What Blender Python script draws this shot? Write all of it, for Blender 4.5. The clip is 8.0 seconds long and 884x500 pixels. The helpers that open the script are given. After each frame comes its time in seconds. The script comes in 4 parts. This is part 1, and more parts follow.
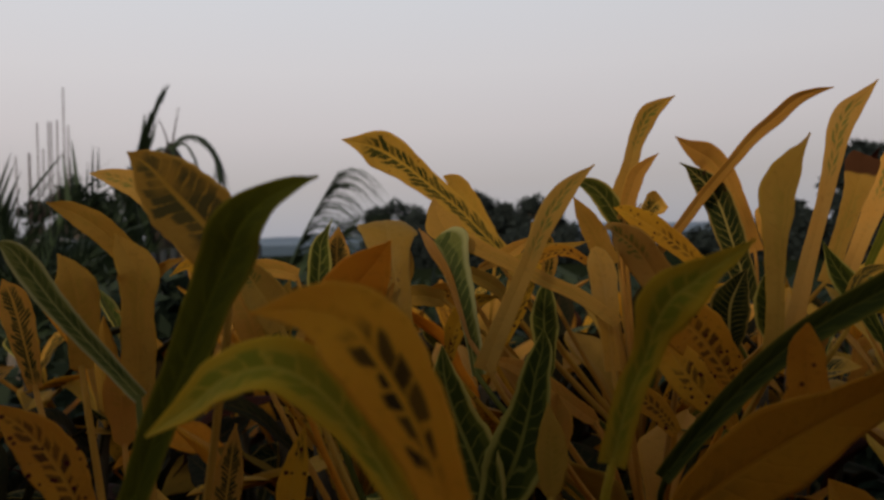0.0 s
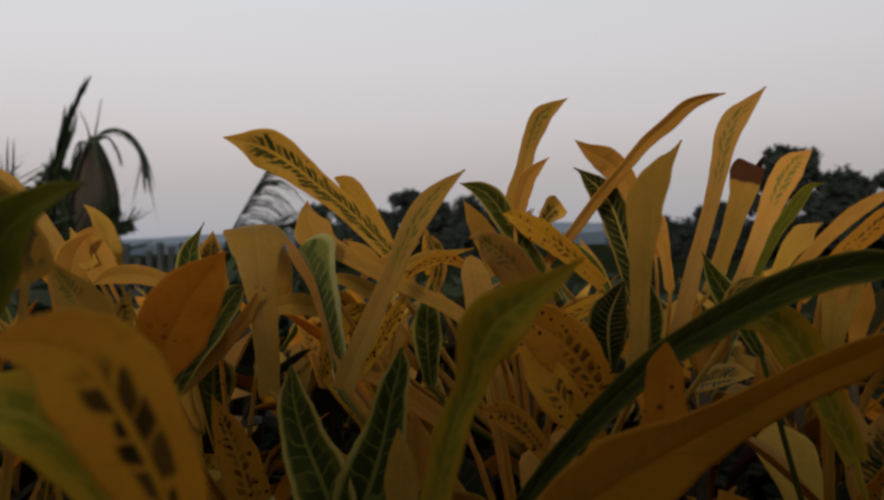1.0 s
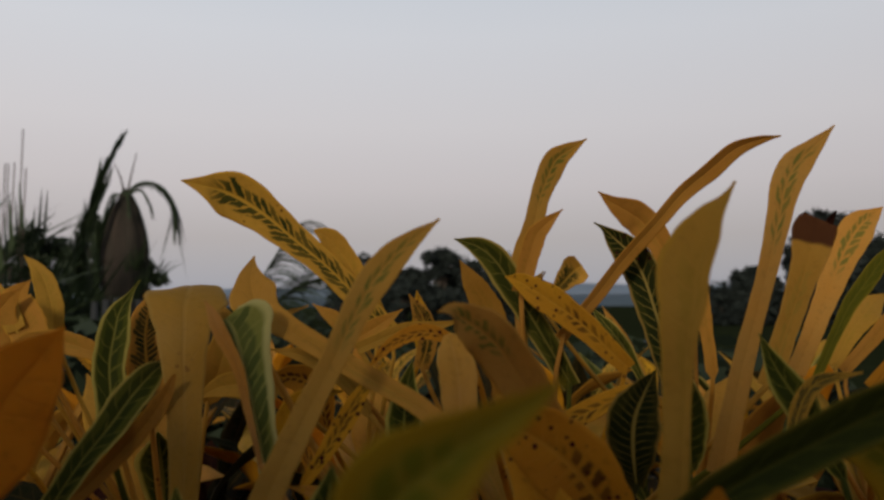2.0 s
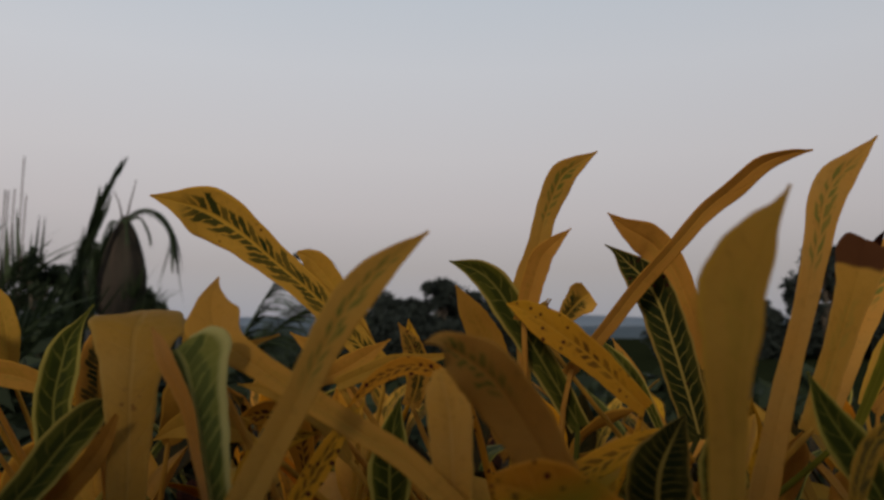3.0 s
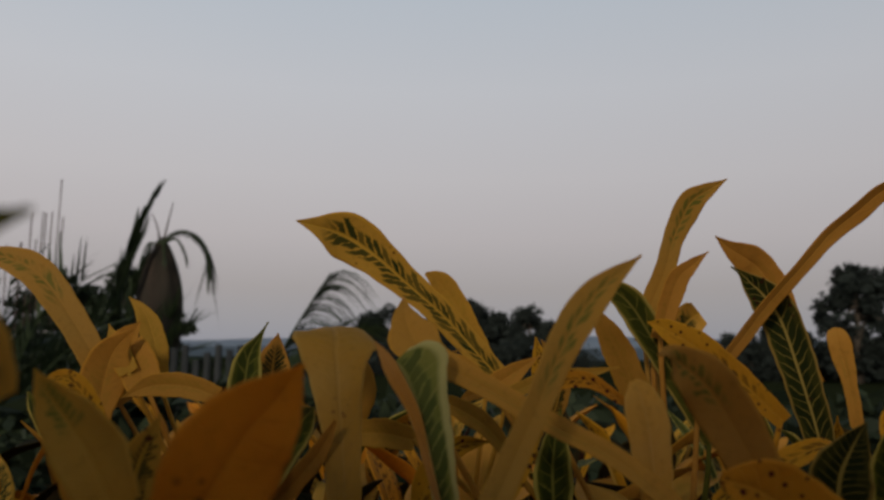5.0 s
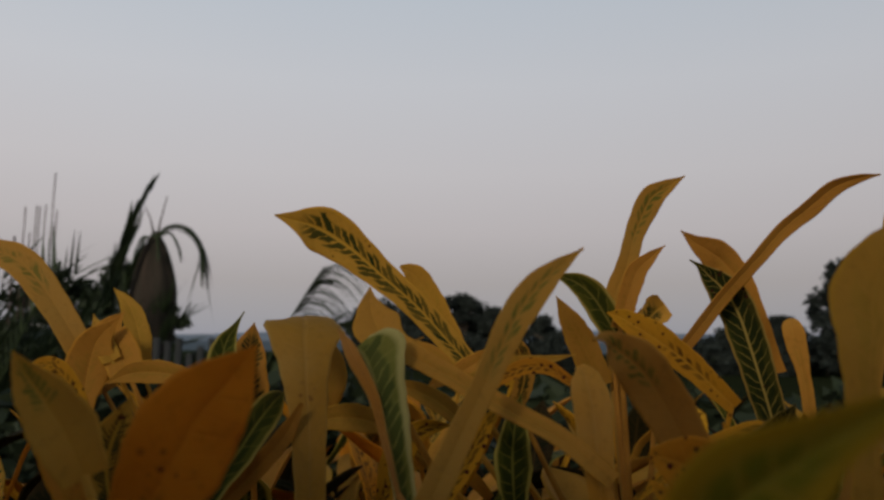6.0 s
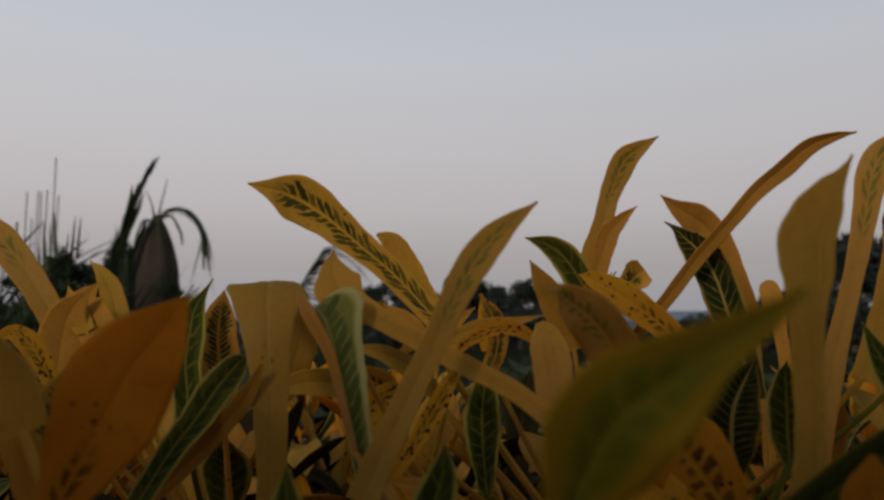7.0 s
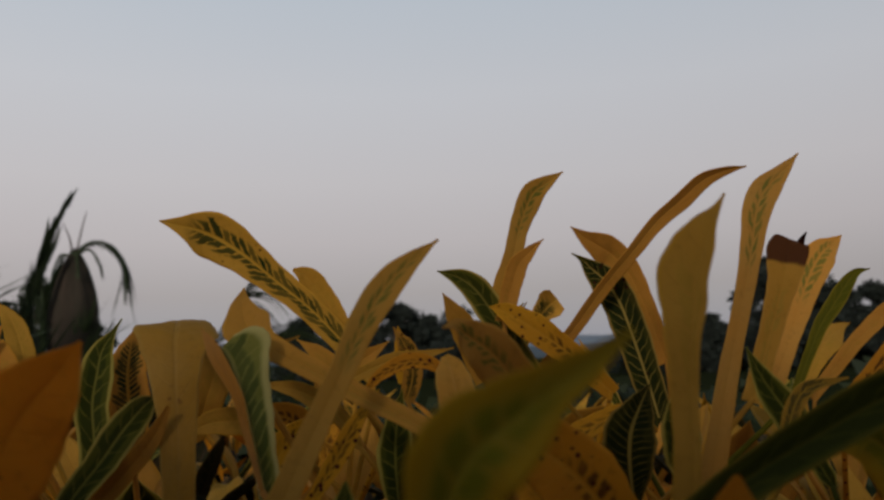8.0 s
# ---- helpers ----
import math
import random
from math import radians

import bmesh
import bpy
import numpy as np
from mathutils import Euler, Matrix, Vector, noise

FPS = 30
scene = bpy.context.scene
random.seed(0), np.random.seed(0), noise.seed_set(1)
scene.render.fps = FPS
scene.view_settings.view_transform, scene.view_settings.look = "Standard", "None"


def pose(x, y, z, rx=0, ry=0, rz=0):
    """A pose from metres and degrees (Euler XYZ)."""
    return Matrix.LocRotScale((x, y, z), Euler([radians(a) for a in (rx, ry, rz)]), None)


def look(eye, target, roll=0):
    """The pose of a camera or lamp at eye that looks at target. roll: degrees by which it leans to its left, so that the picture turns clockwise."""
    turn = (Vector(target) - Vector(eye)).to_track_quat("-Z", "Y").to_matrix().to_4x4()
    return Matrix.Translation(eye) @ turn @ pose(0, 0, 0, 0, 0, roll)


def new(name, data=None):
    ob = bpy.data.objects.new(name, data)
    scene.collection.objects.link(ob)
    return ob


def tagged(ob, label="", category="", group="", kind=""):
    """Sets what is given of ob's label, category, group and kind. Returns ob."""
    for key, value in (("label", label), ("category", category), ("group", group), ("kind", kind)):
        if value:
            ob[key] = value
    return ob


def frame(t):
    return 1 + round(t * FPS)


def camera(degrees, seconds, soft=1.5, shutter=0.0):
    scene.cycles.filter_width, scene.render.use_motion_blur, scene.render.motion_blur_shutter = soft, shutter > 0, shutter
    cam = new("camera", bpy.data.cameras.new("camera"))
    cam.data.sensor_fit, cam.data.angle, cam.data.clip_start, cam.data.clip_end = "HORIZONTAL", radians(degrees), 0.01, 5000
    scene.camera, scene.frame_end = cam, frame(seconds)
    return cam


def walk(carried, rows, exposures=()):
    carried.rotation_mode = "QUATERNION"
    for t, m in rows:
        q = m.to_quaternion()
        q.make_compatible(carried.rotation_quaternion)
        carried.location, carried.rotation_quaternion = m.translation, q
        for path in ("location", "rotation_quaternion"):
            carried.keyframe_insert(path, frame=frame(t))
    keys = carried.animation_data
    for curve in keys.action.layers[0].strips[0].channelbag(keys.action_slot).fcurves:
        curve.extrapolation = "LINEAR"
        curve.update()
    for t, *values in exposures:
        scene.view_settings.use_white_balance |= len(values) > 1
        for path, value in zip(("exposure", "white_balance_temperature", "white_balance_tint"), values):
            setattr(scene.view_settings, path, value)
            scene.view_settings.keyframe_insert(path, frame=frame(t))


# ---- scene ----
cam = camera(58.5, 8.0, soft=2.6)
PATH = [
    (0, (0.061, 0.128, 1.238), (-0.063, 2.124, 1.235), -1.8),
    (0.5, (0.074, 0.134, 1.239), (0.077, 2.134, 1.227), -2.0),
    (1, (0.095, 0.154, 1.242), (0.13, 2.153, 1.231), -1.4),
    (1.2, (0.098, 0.169, 1.242), (0.098, 2.169, 1.263), -0.7),
    (2.5, (0.128, 0.282, 1.25), (0.081, 2.273, 1.428), -0.1),
    (3, (0.122, 0.293, 1.247), (0.077, 2.281, 1.462), 0.3),
    (3.5, (0.116, 0.307, 1.242), (0.031, 2.289, 1.497), 0.1),
    (4, (0.117, 0.295, 1.247), (-0.001, 2.266, 1.562), -0.7),
    (4.5, (0.093, 0.284, 1.248), (-0.038, 2.257, 1.546), 0.2),
    (5, (0.062, 0.263, 1.244), (-0.044, 2.242, 1.511), 0.5),
    (6.5, (0.088, 0.245, 1.238), (-0.004, 2.229, 1.476), 0.5),
    (7, (0.094, 0.251, 1.233), (-0.009, 2.237, 1.437), -0.2),
    (7.5, (0.094, 0.251, 1.234), (0.023, 2.239, 1.442), -0.8),
    (8, (0.104, 0.243, 1.235), (0.177, 2.223, 1.508), -1.8),
]
walk(cam, [(t, look(eye, target, roll)) for t, eye, target, roll in PATH],
     exposures=((0, 0.36), (0.5, 0.43), (1, 0.44), (2.5, 0.21), (3.5, 0.09), (4.5, 0.0), (5, 0.02), (6.5, 0.10), (8, 0.09)))
# ---- world, sun, exposure ----
cam.data.dof.use_dof, cam.data.dof.focus_distance, cam.data.dof.aperture_fstop = True, 0.46, 13.0

world = bpy.data.worlds.new("dusk_sky")
scene.world = world
world.use_nodes = True
wn, wl = world.node_tree.nodes, world.node_tree.links
wn.clear()
w_out, w_bg = wn.new("ShaderNodeOutputWorld"), wn.new("ShaderNodeBackground")
w_sky = wn.new("ShaderNodeTexSky")
w_sky.sky_type, w_sky.sun_disc = "NISHITA", False
w_sky.sun_elevation, w_sky.sun_rotation = radians(18), radians(197)
w_sky.air_density, w_sky.dust_density, w_sky.ozone_density = 1.0, 2.0, 1.0
w_gain = wn.new("ShaderNodeVectorMath")
w_gain.operation = "SCALE"
w_gain.inputs["Scale"].default_value = 0.12
w_co, w_sep, w_ramp, w_mix = wn.new("ShaderNodeTexCoord"), wn.new("ShaderNodeSeparateXYZ"), wn.new("ShaderNodeValToRGB"), wn.new("ShaderNodeMix")
w_mix.data_type = "RGBA"
w_mix.inputs["Factor"].default_value = 0.95
stops = [(0.0, (0.266, 0.270, 0.316)), (0.03, (0.298, 0.292, 0.320)), (0.083, (0.352, 0.319, 0.320)), (0.147, (0.443, 0.404, 0.405)), (0.22, (0.492, 0.466, 0.471)), (0.325, (0.502, 0.506, 0.530)), (0.45, (0.445, 0.490, 0.542)), (0.55, (0.20, 0.233, 0.28)), (1.0, (0.07, 0.09, 0.125))]
els = w_ramp.color_ramp.elements
while len(els) < len(stops):
    els.new(0.5)
for el, (at, rgb) in zip(els, stops):
    el.position, el.color = at, (*rgb, 1)
wl.new(w_co.outputs["Generated"], w_sep.inputs[0])
wl.new(w_sep.outputs["Z"], w_ramp.inputs["Fac"])
wl.new(w_sky.outputs[0], w_gain.inputs[0])
wl.new(w_gain.outputs[0], w_mix.inputs["A"])
wl.new(w_ramp.outputs["Color"], w_mix.inputs["B"])
w_side, w_glow = wn.new("ShaderNodeMapRange"), wn.new("ShaderNodeVectorMath")
w_glow.operation = "SCALE"
for sock, value in zip(w_side.inputs[1:5], (-0.7, 0.7, 1.07, 0.93)):
    sock.default_value = value
wl.new(w_sep.outputs["X"], w_side.inputs["Value"])
wl.new(w_mix.outputs["Result"], w_glow.inputs[0])
wl.new(w_side.outputs[0], w_glow.inputs["Scale"])
wl.new(w_glow.outputs[0], w_bg.inputs["Color"])
wl.new(w_bg.outputs[0], w_out.inputs["Surface"])

sun_data = bpy.data.lights.new("low_sun", "SUN")
sun_data.energy, sun_data.angle, sun_data.color = 1.6, radians(10), (1.0, 0.89, 0.76)
sun = new("low_sun", sun_data)
sun.matrix_world = look((-1.8, -6, 2.0), (0, 0, 0))


# ---- materials ----
def tree_of(name):
    m = bpy.data.materials.new(name)
    m.use_nodes = True
    m.node_tree.nodes.clear()
    return m, m.node_tree.nodes, m.node_tree.links


class Net:
    """Short hand for building node chains."""

    def __init__(self, name):
        self.m, self.n, self.l = tree_of(name)

    def put(self, sock, v):
        if hasattr(v, "is_output"):
            self.l.new(v, sock)
        elif isinstance(v, tuple) and len(v) == 3 and sock.type == "RGBA":
            sock.default_value = (*v, 1)
        else:
            sock.default_value = v

    def math(self, op, *args):
        n = self.n.new("ShaderNodeMath")
        n.operation = op
        for s, v in zip(n.inputs, args):
            self.put(s, v)
        return n.outputs[0]

    def step(self, v, lo, hi, a=0.0, b=1.0):
        n = self.n.new("ShaderNodeMapRange")
        n.interpolation_type = "SMOOTHSTEP"
        for s, x in zip(n.inputs, (v, lo, hi, a, b)):
            self.put(s, x)
        return n.outputs[0]

    def mix(self, f, a, b, blend="MIX"):
        n = self.n.new("ShaderNodeMix")
        n.data_type, n.blend_type = "RGBA", blend
        self.put(n.inputs["Factor"], f)
        self.put(n.inputs["A"], a)
        self.put(n.inputs["B"], b)
        return n.outputs["Result"]

    def noise(self, scale, co, detail=3.0, rough=0.5, w=None):
        n = self.n.new("ShaderNodeTexNoise")
        if w is not None:
            n.noise_dimensions = "4D"
            self.put(n.inputs["W"], w)
        n.inputs["Scale"].default_value, n.inputs["Detail"].default_value, n.inputs["Roughness"].default_value = scale, detail, rough
        self.l.new(co, n.inputs["Vector"])
        return n.outputs["Fac"]

    def coords(self, out="Object"):
        return self.n.new("ShaderNodeTexCoord").outputs[out]

    def finish(self, colour, rough, bump=None, strength=0.3, distance=0.002, translucent=0.0, tint=None, metal=0.0, spec=0.4):
        p = self.n.new("ShaderNodeBsdfPrincipled")
        self.put(p.inputs["Base Color"], colour)
        self.put(p.inputs["Roughness"], rough)
        p.inputs["Metallic"].default_value = metal
        p.inputs["Specular IOR Level"].default_value = spec
        if bump is not None:
            b = self.n.new("ShaderNodeBump")
            b.inputs["Strength"].default_value, b.inputs["Distance"].default_value = strength, distance
            self.l.new(bump, b.inputs["Height"])
            self.l.new(b.outputs[0], p.inputs["Normal"])
        shader = p.outputs[0]
        if translucent:
            t = self.n.new("ShaderNodeBsdfTranslucent")
            self.put(t.inputs["Color"], tint if tint is not None else colour)
            m = self.n.new("ShaderNodeMixShader")
            m.inputs[0].default_value = translucent
            self.l.new(shader, m.inputs[1])
            self.l.new(t.outputs[0], m.inputs[2])
            shader = m.outputs[0]
        o = self.n.new("ShaderNodeOutputMaterial")
        self.l.new(shader, o.inputs["Surface"])
        return self.m


def leaf_material(name, base, base2, blotch, amount, reach, veins, vein_rgb, margin, margin_rgb, spots, spot_rgb, along=(0.0, 1.0), scorch=0.0, cells=15.0, thick=(0.40, 0.47), even=0.0, rim=(0.98, 1.12)):
    """A croton leaf. base/base2: blade colours; blotch: dark cells between the side veins, out to reach; veins: how plain the pale veins are."""
    N = Net(name)
    uv = N.n.new("ShaderNodeSeparateXYZ")
    N.l.new(N.coords("UV"), uv.inputs[0])
    rnd = N.n.new("ShaderNodeObjectInfo").outputs["Random"]
    ob = N.coords("Object")
    u, v = uv.outputs[0], uv.outputs[1]
    seed = N.math("MULTIPLY", rnd, 40.0)
    wob = N.noise(60.0, ob, 2.0, 0.5, seed)
    soft = N.noise(22.0, ob, 3.0, 0.55, seed)
    fine = N.noise(420.0, ob, 3.0, 0.6, seed)
    a = N.math("MULTIPLY", N.math("ABSOLUTE", N.math("SUBTRACT", u, 0.5)), 2.0)
    side = N.math("GREATER_THAN", u, 0.5)
    phase = N.math("ADD", N.math("SUBTRACT", N.math("MULTIPLY", v, cells), N.math("MULTIPLY", a, cells * 0.1)), N.math("ADD", N.math("MULTIPLY", wob, 2.2), N.math("MULTIPLY", side, 0.45)))
    cell = N.math("FRACT", phase)
    ridge = N.math("ABSOLUTE", N.math("SUBTRACT", cell, 0.5))
    rag = N.noise(210.0, ob, 4.0, 0.62, seed)
    gap = N.step(N.math("ADD", N.math("ADD", ridge, N.math("MULTIPLY", N.math("SUBTRACT", soft, 0.5), 0.25)), N.math("MULTIPLY", N.math("SUBTRACT", rag, 0.5), 1.1)), thick[0], thick[1])
    inner = N.math("SUBTRACT", 1.0, gap)
    mid = N.step(a, 0.05, 0.11)
    edge = N.math("ADD", a, N.math("MULTIPLY", N.math("SUBTRACT", wob, 0.5), 0.5))
    white = N.n.new("ShaderNodeTexWhiteNoise")
    white.noise_dimensions = "1D"
    N.put(white.inputs["W"], N.math("ADD", N.math("FLOOR", phase), N.math("ADD", N.math("MULTIPLY", side, 57.3), N.math("FLOOR", N.math("MULTIPLY", rnd, 900.0)))))
    lot = white.outputs["Value"]
    far_edge = N.math("MULTIPLY", N.math("ADD", N.math("MULTIPLY", lot, 0.55), 0.55), reach)
    zone = N.math("MULTIPLY", mid, N.step(N.math("SUBTRACT", edge, far_edge), 0.0, -0.14))
    run = N.math("MULTIPLY", N.step(v, along[0], along[0] + 0.12), N.step(v, along[1], along[1] - 0.12))
    patch = N.step(N.noise(45.0, ob, 2.0, 0.5, N.math("ADD", seed, 7.0)), 0.36 - even, 0.50 - even)
    dark = N.math("MULTIPLY", N.math("MULTIPLY", N.math("MULTIPLY", inner, zone), N.math("MULTIPLY", run, patch)), N.math("MULTIPLY", N.math("ADD", N.math("MULTIPLY", N.math("FRACT", N.math("MULTIPLY", lot, 7.3)), 0.3), 0.7), amount))
    col = N.mix(N.step(soft, 0.3, 0.7), base, base2)
    col = N.mix(N.math("MULTIPLY", N.step(fine, 0.52, 0.75), 0.22), col, tuple(0.55 * c for c in base))
    col = N.mix(N.math("MULTIPLY", N.step(rag, 0.5, 0.72), 0.25), col, tuple(0.62 * c for c in base2))
    col = N.mix(dark, col, blotch)
    rib = N.math("SUBTRACT", 1.0, N.step(N.math("ADD", a, N.math("MULTIPLY", v, 0.03)), 0.06, 0.11))
    vein = N.math("MAXIMUM", rib, N.math("MULTIPLY", N.step(N.math("ADD", ridge, N.math("MULTIPLY", N.math("SUBTRACT", rag, 0.5), 0.12)), 0.415, 0.485), N.math("MULTIPLY", N.step(a, 1.05, 0.5), N.step(soft, 0.25, 0.65, 0.15, 0.75))))
    col = N.mix(N.math("MULTIPLY", vein, veins), col, vein_rgb)
    col = N.mix(N.math("MULTIPLY", N.step(N.math("ADD", a, N.math("MULTIPLY", soft, 0.3)), rim[0], rim[1]), margin), col, margin_rgb)
    # outermost edge: pale margin colour, brightened for light through the thin rim
    col = N.mix(N.math("MULTIPLY", N.step(a, 0.88, 0.98), 0.4 * margin), col, tuple(min(0.8, 1.2 * c) for c in margin_rgb))
    if spots:
        dots = N.n.new("ShaderNodeTexVoronoi")
        dots.inputs["Scale"].default_value = 230.0
        N.l.new(ob, dots.inputs["Vector"])
        many = N.step(N.noise(30.0, ob, 2.0, 0.5, N.math("ADD", seed, 3.0)), 0.62 - 0.25 * spots, 0.72 - 0.25 * spots)
        dot = N.math("MULTIPLY", N.step(N.math("ADD", dots.outputs["Distance"], N.math("MULTIPLY", rag, 0.3)), 0.44, 0.30), many)
        col = N.mix(dot, col, spot_rgb)
    if scorch:
        burnt = N.step(N.math("ADD", v, N.math("MULTIPLY", wob, 0.16)), scorch + 0.04, scorch + 0.07)
        col = N.mix(burnt, col, N.mix(soft, (0.07, 0.022, 0.012), (0.20, 0.075, 0.022)))
    hue = N.n.new("ShaderNodeHueSaturation")
    N.put(hue.inputs["Hue"], N.step(rnd, 0.0, 1.0, 0.492, 0.508))
    N.put(hue.inputs["Value"], N.step(N.math("FRACT", seed), 0.0, 1.0, 0.82, 1.1))
    N.put(hue.inputs["Color"], col)
    col = hue.outputs[0]
    height = N.math("ADD", N.math("MULTIPLY", vein, -0.4), N.math("ADD", N.math("MULTIPLY", soft, 1.4), N.math("ADD", N.math("MULTIPLY", wob, 0.5), N.math("MULTIPLY", fine, 0.14))))
    deep = N.n.new("ShaderNodeHueSaturation")
    deep.inputs["Saturation"].default_value = 1.12
    N.put(deep.inputs["Color"], col)
    return N.finish(col, N.step(fine, 0.2, 0.8, 0.5, 0.68), height, 0.55, 0.0018, 0.36, deep.outputs[0], spec=0.05)


Y1, Y2 = (0.590, 0.308, 0.050), (0.530, 0.264, 0.038)
DG = (0.028, 0.042, 0.008)
PALE = (0.64, 0.36, 0.05)
LEAF = {
    "yellow": leaf_material("leaf_plain_yellow", Y1, Y2, (0.32, 0.22, 0.02), 0.25, 0.6, 0.10, PALE, 0.3, (0.64, 0.34, 0.03), 0.0, (0.12, 0.05, 0.02), (0.1, 0.75)),
    "faint": leaf_material("leaf_yellow_green_clouded", Y1, (0.55, 0.318, 0.065), (0.15, 0.17, 0.028), 0.9, 0.58, 0.08, PALE, 0.25, (0.62, 0.36, 0.06), 0.0, DG, (0.46, 0.95), 0.0, 20.0, (0.18, 0.48), 0.06),
    "spot": leaf_material("leaf_yellow_dark_flecked", (0.60, 0.315, 0.05), (0.54, 0.27, 0.04), (0.028, 0.042, 0.010), 1.0, 0.80, 0.45, (0.64, 0.36, 0.04), 0.3, (0.64, 0.33, 0.03), 0.25, (0.09, 0.022, 0.010), (0.0, 0.90), 0.0, 26.0, (0.33, 0.45), 0.26),
    "green": leaf_material("leaf_green_cream_veined", (0.155, 0.150, 0.022), (0.100, 0.105, 0.014), DG, 0.7, 0.80, 0.50, (0.46, 0.38, 0.08), 1.0, (0.54, 0.42, 0.09), 0.0, DG, (0.0, 1.0), 0.0, 11.0, (0.40, 0.49), 0.2, (0.88, 1.04)),
    "dark_green": leaf_material("leaf_dark_green_maroon", (0.075, 0.060, 0.014), (0.050, 0.055, 0.010), (0.020, 0.028, 0.008), 0.9, 0.9, 0.85, (0.52, 0.36, 0.09), 0.9, (0.40, 0.25, 0.06), 0.3, (0.06, 0.014, 0.01), (0.0, 1.0), 0.0, 19.0, (0.34, 0.46), 0.2, (0.98, 1.12)),
    "lime": leaf_material("leaf_lime_green", (0.60, 0.355, 0.028), (0.50, 0.310, 0.024), (0.25, 0.235, 0.015), 0.85, 0.72, 0.75, (0.52, 0.38, 0.05), 0.95, (0.62, 0.34, 0.02), 0.0, DG, (0.0, 0.86), 0.0, 13.0, (0.36, 0.48), 0.3, (0.62, 0.98)),
    "olive": leaf_material("leaf_olive_green", (0.23, 0.20, 0.016), (0.17, 0.155, 0.013), (0.10, 0.11, 0.012), 0.5, 0.8, 0.35, (0.32, 0.27, 0.03), 0.6, (0.42, 0.30, 0.03), 0.0, DG, (0.0, 0.9), 0.0, 13.0, (0.36, 0.48), 0.2, (0.92, 1.12)),
    "deep_green": leaf_material("leaf_deep_green", (0.085, 0.090, 0.014), (0.055, 0.066, 0.010), (0.028, 0.040, 0.008), 0.6, 0.8, 0.22, (0.24, 0.20, 0.03), 0.5, (0.30, 0.24, 0.03), 0.0, DG, (0.0, 1.0), 0.0, 15.0, (0.36, 0.49), 0.2, (0.88, 1.10)),
    # dark filler leaf: the shade in the hedge's gaps is put into its colour
    "gap_shade": leaf_material("leaf_gap_shade_maroon", (0.050, 0.034, 0.012), (0.032, 0.028, 0.010), (0.018, 0.020, 0.007), 0.8, 0.9, 0.25, (0.16, 0.09, 0.025), 0.15, (0.10, 0.06, 0.02), 0.3, (0.03, 0.01, 0.008)),
    "pale_green": leaf_material("leaf_pale_green", (0.25, 0.225, 0.05), (0.18, 0.180, 0.04), (0.070, 0.09, 0.020), 0.85, 0.75, 0.7, (0.52, 0.43, 0.13), 0.75, (0.60, 0.50, 0.20), 0.0, DG, (0.05, 1.0), 0.0, 17.0, (0.36, 0.46), 0.2, (0.80, 1.0)),
    "orange": leaf_material("leaf_orange", (0.66, 0.285, 0.018), (0.60, 0.235, 0.014), (0.03, 0.016, 0.008), 0.95, 0.6, 0.1, (0.66, 0.30, 0.04), 0.3, (0.64, 0.28, 0.03), 0.2, (0.07, 0.016, 0.009), (0.0, 0.42), 0.0, 13.0, (0.22, 0.48), 0.0),
    "blotched": leaf_material("leaf_orange_black_blotched", (0.76, 0.305, 0.020), (0.70, 0.245, 0.015), (0.020, 0.014, 0.006), 1.0, 0.62, 0.05, (0.66, 0.34, 0.04), 0.3, (0.66, 0.30, 0.03), 0.3, (0.08, 0.022, 0.010), (0.02, 0.62), 0.0, 11.0, (0.24, 0.52), 0.05),
    "mottle": leaf_material("leaf_yellow_maroon_mottled", (0.64, 0.31, 0.02), (0.56, 0.235, 0.018), (0.045, 0.016, 0.008), 0.85, 0.55, 0.25, (0.64, 0.36, 0.05), 0.3, (0.64, 0.31, 0.03), 0.9, (0.07, 0.014, 0.009), (0.0, 1.0), 0.0, 14.0, (0.22, 0.42), -0.04),
    "dusky": leaf_material("leaf_dusky_bronze", (0.52, 0.27, 0.04), (0.42, 0.22, 0.03), (0.06, 0.06, 0.02), 0.9, 0.9, 0.6, (0.62, 0.34, 0.04), 0.6, (0.58, 0.32, 0.05), 0.1, (0.08, 0.03, 0.02), (0.0, 0.9)),
    "pale": leaf_material("leaf_peach_underside", (0.61, 0.325, 0.08), (0.62, 0.295, 0.042), (0.40, 0.20, 0.05), 0.15, 0.5, 0.14, (0.64, 0.42, 0.16), 0.3, (0.62, 0.38, 0.10), 0.14, (0.26, 0.10, 0.03)),
    "rust": leaf_material("leaf_rust_orange", (0.66, 0.285, 0.018), (0.60, 0.235, 0.014), (0.05, 0.03, 0.012), 0.3, 0.6, 0.12, (0.64, 0.28, 0.03), 0.3, (0.62, 0.26, 0.02), 0.1, (0.08, 0.02, 0.010), (0.0, 0.28)),
    # withered leaf tip; also used low in the hedge as painted gap shade
    "brown": leaf_material("leaf_withered_and_gap_brown", (0.10, 0.03, 0.014), (0.06, 0.02, 0.012), (0.02, 0.01, 0.01), 0.5, 0.8, 0.2, (0.12, 0.05, 0.02), 0.3, (0.05, 0.02, 0.01), 0.0, DG),
    "scorched": leaf_material("leaf_yellow_scorched_tip", Y1, Y2, (0.30, 0.26, 0.04), 0.3, 0.6, 0.2, PALE, 0.3, (0.60, 0.34, 0.08), 0.0, DG, (0.0, 0.7), 0.80),
}
